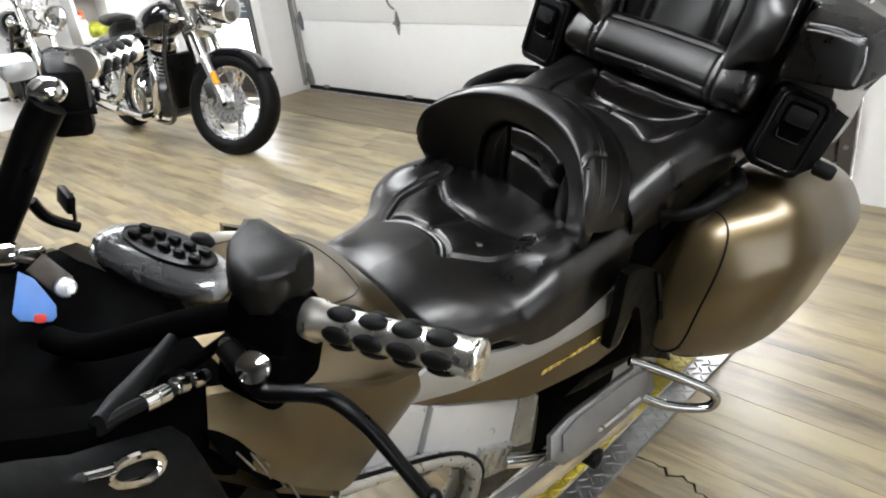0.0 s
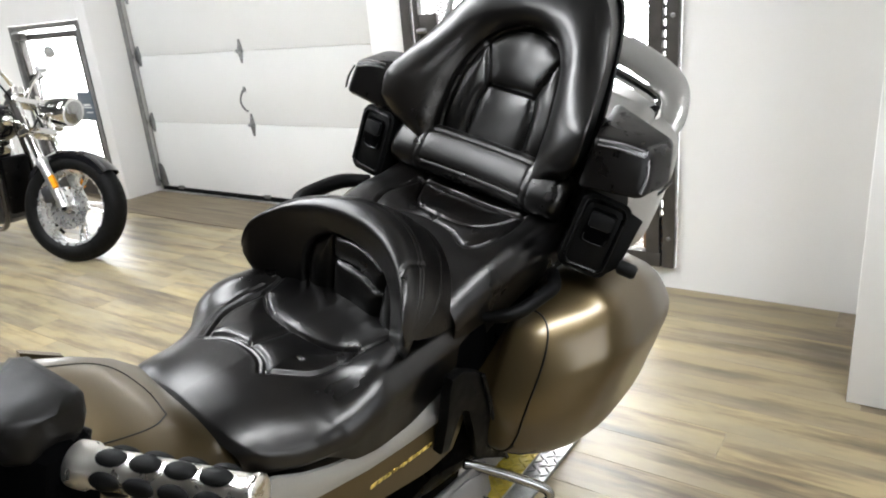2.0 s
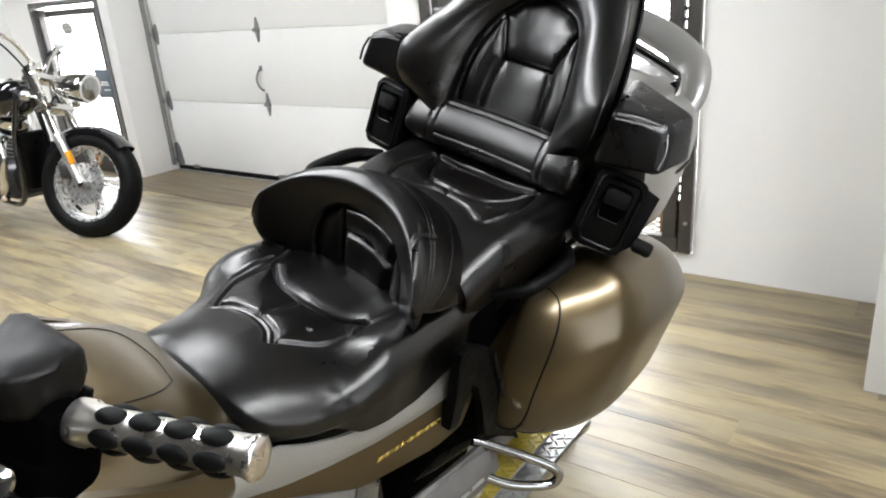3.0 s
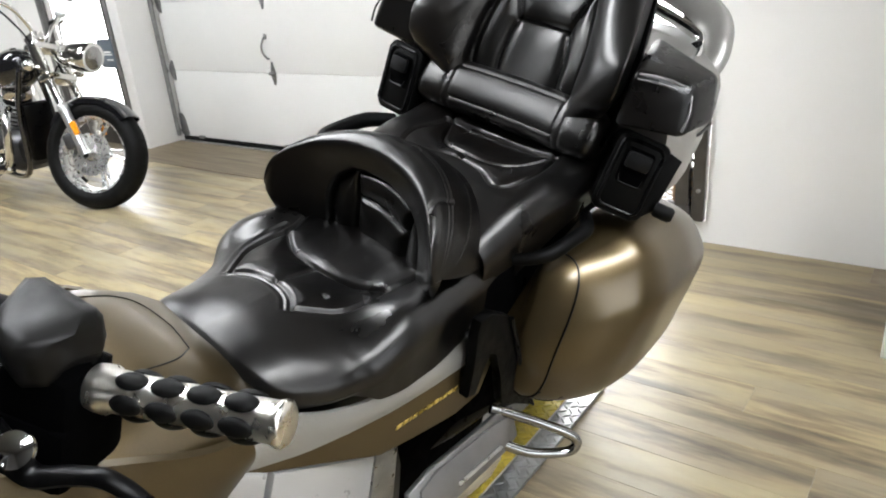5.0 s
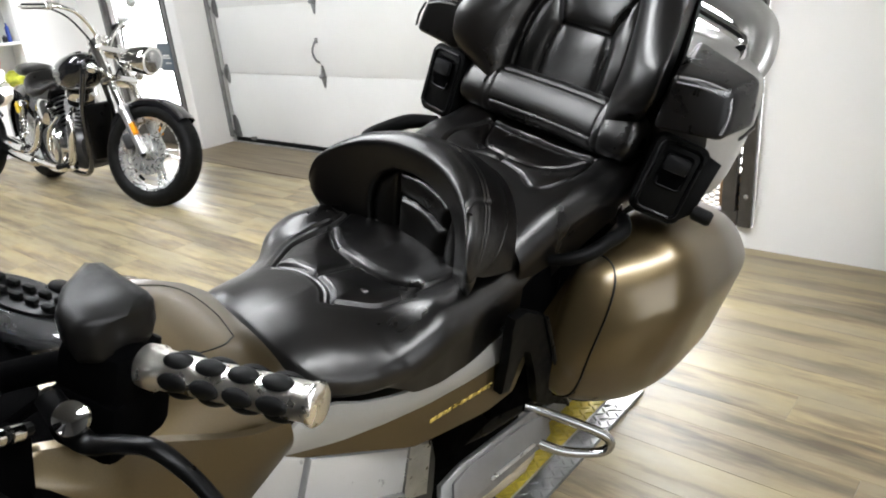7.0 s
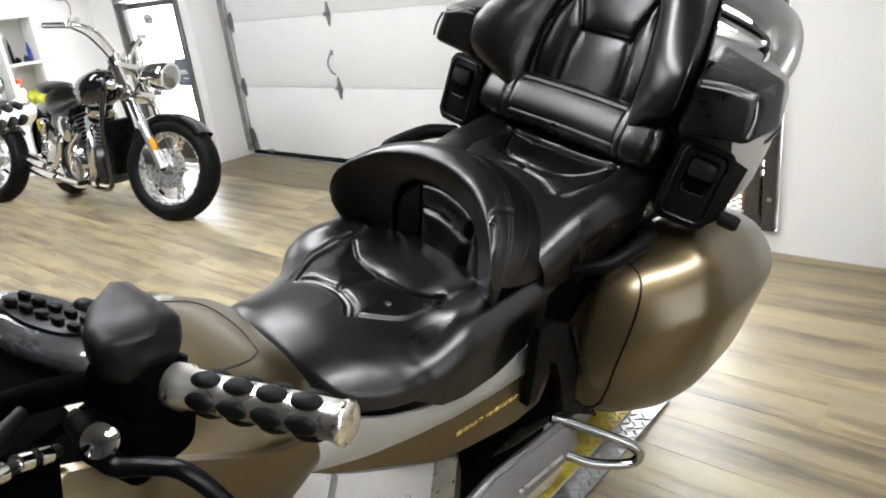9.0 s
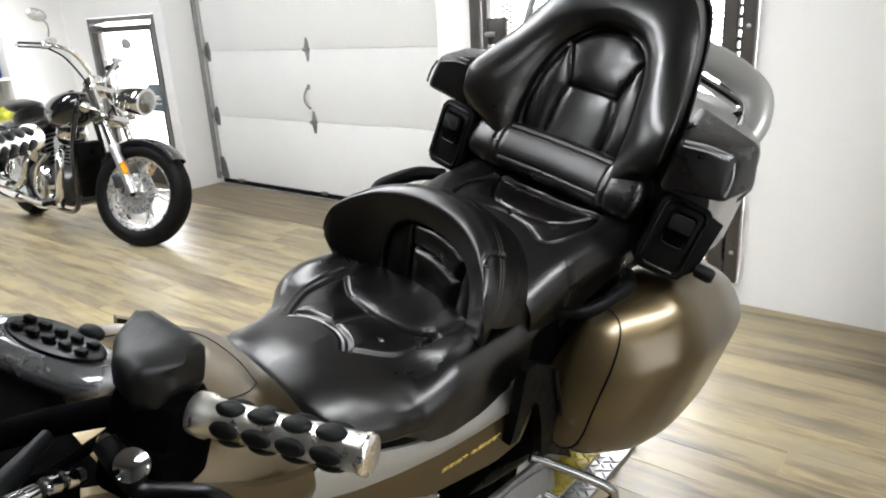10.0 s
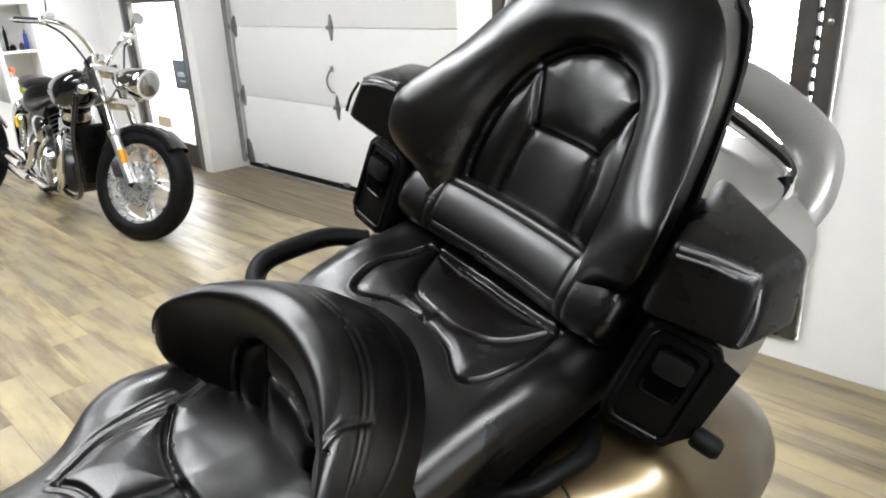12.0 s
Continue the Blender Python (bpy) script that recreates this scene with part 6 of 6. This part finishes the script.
    for s in (-1, 1):
        sh = part("shock_absorber", lathe([(.012, 0), (.028, .01), (.028, .05), (.018, .055), (.018, .22), (.030, .225), (.030, .33), (.012, .34)], 18, along((-1.62, s * .14, .36), (-1.40, s * .14, .68))), CHROME, c, "chrome rear shock absorber")
        for k in range(6):
            part("spring_coil", lathe([(.022, -.006), (.027, 0), (.022, .006)], 16, along((-1.62 + .035 * (k + 1.6) * .55, s * .14, .36 + .05 * (k + 1.6) * .56), (-1.40, s * .14, .68))), CHROME, sh)
    part("yellow_tag", box(.02, .16, .07, .006, pose(-1.50, -.16, .60, 0, 0, 70)), YELLOWTAG, c, "small yellow plate")
    # engine
    for s in (-1, 1):
        part("frame_rail", tube([(-.40, s * .05, .86), (-.46, s * .10, .60), (-.52, s * .12, .22), (-.95, s * .12, .18), (-1.35, s * .12, .24), (-1.30, s * .10, .62)], .018, 10, 6), GLOSSBLK, c, "black tubular frame")
    part("radiator", box(.06, .17, .38, .02, pose(-.475, 0, .47, 0, 10, 0)), SATIN, c, "black radiator and cover")
    part("crankcase", joined(loft([[(x, a, b) for a, b in super_ring(0, .34, w, h, 3.5, 24)] for x, w, h in ((-.58, .12, .10), (-.64, .17, .14), (-1.10, .18, .15), (-1.20, .12, .11))])), DARKMETAL, c)
    for nm, x0, z0, x1, z1 in (("front_cylinder", -.78, .46, -.66, .72), ("rear_cylinder", -.92, .46, -1.02, .70)):
        cyl = part(nm, lathe([(.085, 0), (.085, .26), (.07, .28)], 24, along((x0, 0, z0), (x1, 0, z1))), SATIN, c, "finned black cylinder")
        d = (Vector((x1, 0, z1)) - Vector((x0, 0, z0))).normalized()
        for k in range(7):
            p = Vector((x0, 0, z0)) + d * (.03 + .03 * k)
            part("cooling_fin", lathe([(.10, -.003), (.108, 0), (.10, .003)], 24, along(p, p + d)), ALU, cyl)
        head_end = Vector((x0, 0, z0)) + d * .28
        part("rocker_cover", lathe([(.095, -.02), (.10, .0), (.09, .035), (.05, .05)], 24, along(head_end, head_end + d)), CHROME, cyl, "chrome rocker cover")
    for s in (-1,):
        side = part("engine_side_cover", lathe([(.135, 0), (.145, .02), (.13, .05), (.08, .065), (.02, .07)], 32, pose(-.84, -.15, .36, 90, 0, 0)), CHROME, c, "polished round engine cover")
        part("cover_ring", lathe([(.10, .060), (.105, .068), (.095, .072)], 32, pose(-.84, -.15, .36, 90, 0, 0), cap=False), STEEL, side)
        part("air_cleaner", lathe([(.085, 0), (.095, .02), (.095, .06), (.07, .08), (.02, .085)], 32, pose(-.93, -.12, .60, 90, 0, 0)), CHROME, c, "chrome air cleaner cover")
        part("exhaust_pipe", tube([(-.60, -.10, .62), (-.50, -.17, .58), (-.49, -.20, .45), (-.56, -.21, .30), (-.80, -.215, .235), (-1.20, -.215, .235)], [.024, .026, .026, .026, .026, .028], 14, 8), CHROME, c, "chrome exhaust pipe")
        part("exhaust_pipe", tube([(-1.04, -.10, .60), (-1.02, -.19, .54), (-1.08, -.22, .40), (-1.25, -.225, .31), (-1.50, -.225, .29)], [.024, .026, .026, .028, .03], 14, 8), CHROME, c, "chrome exhaust pipe")
        for z, x in ((.235, -1.2), (.31, -1.35)):
            part("silencer", tube([(x, -.22, z), (x - .10, -.225, z), (x - .75, -.23, z + .05)], [.03, .045, .048], 18, 4), CHROME, c, "chrome silencer")
        part("crash_shield", tube([(-.62, -.19, .60), (-.72, -.235, .50), (-.80, -.245, .36)], [.02, .03, .02], 10, 6, .5), CHROME, c)
    part("foot_peg", tube([(-.62, -.16, .27), (-.60, -.30, .275)], .016, 12), RUBBER, c, "black rubber foot peg")
    part("brake_pedal", tube([(-.70, -.20, .25), (-.58, -.24, .25), (-.47, -.25, .28)], .010, 8, 5), CHROME, c)
    part("floor_rail", tube([(-.60, -.18, .24), (-.95, -.20, .19), (-1.30, -.17, .22)], .014, 8, 5), CHROME, c)
    part("side_stand", tube([(-.80, .14, .24), (-.74, .25, .10), (-.71, .30, .008)], .012, 8, 5), SATIN, c)
    return c


CRUISER_M = pose(-3.64, 1.12, 0.0, 0, 0, 2.4)
cr = cruiser(CRUISER_M, "black cruiser motorcycle with chrome engine, front wheel turned")
other = copy_thing(cr, pose(-5.72, .55, 0, 0, 0, -4))
tagged(other, "second black cruiser parked beside the first, only partly seen", "motorcycle")

# ---- floor planks, laid along the far wall ----
PL, PW = 1.22, .152
mesh_plank = bpy.data.meshes.new("plank")
pb = box(PL - .0007, PW - .0007, .004, .0005, None, 1)
pb.to_mesh(mesh_plank)
pb.free()
finish(mesh_plank, PLANK, smooth=False)
rnd = random.Random(5)
rows_near = 28
for r in range(rows_near):
    v = .0 - PW * (r + .5) - .002
    start = -7.05 + rnd.random() * PL
    u = start
    while u < 1.9:
        right = .50 if v > -.73 else 3.2
        if -6.58 + PL / 2 < u < right - PL / 2 + .55:
            ob = new("plank", mesh_plank)
            ob.parent = floor
            ob.matrix_local = pose(u, v, -.0018)
        u += PL
far = bmesh.new()
for r in range(rows_near, 46):
    v = .0 - PW * (r + .5) - .002
    u = -7.05 + rnd.random() * PL
    while u < 3.2:
        t = box(PL - .002, PW - .002, .004, 0, pose(u, v, -.0018))
        me = bpy.data.meshes.new("t")
        t.to_mesh(me)
        t.free()
        far.from_mesh(me)
        bpy.data.meshes.remove(me)
        u += PL
tagged(part("planks", far, PLANK, floor, "further oak vinyl planks", smooth=False), kind="stuff")
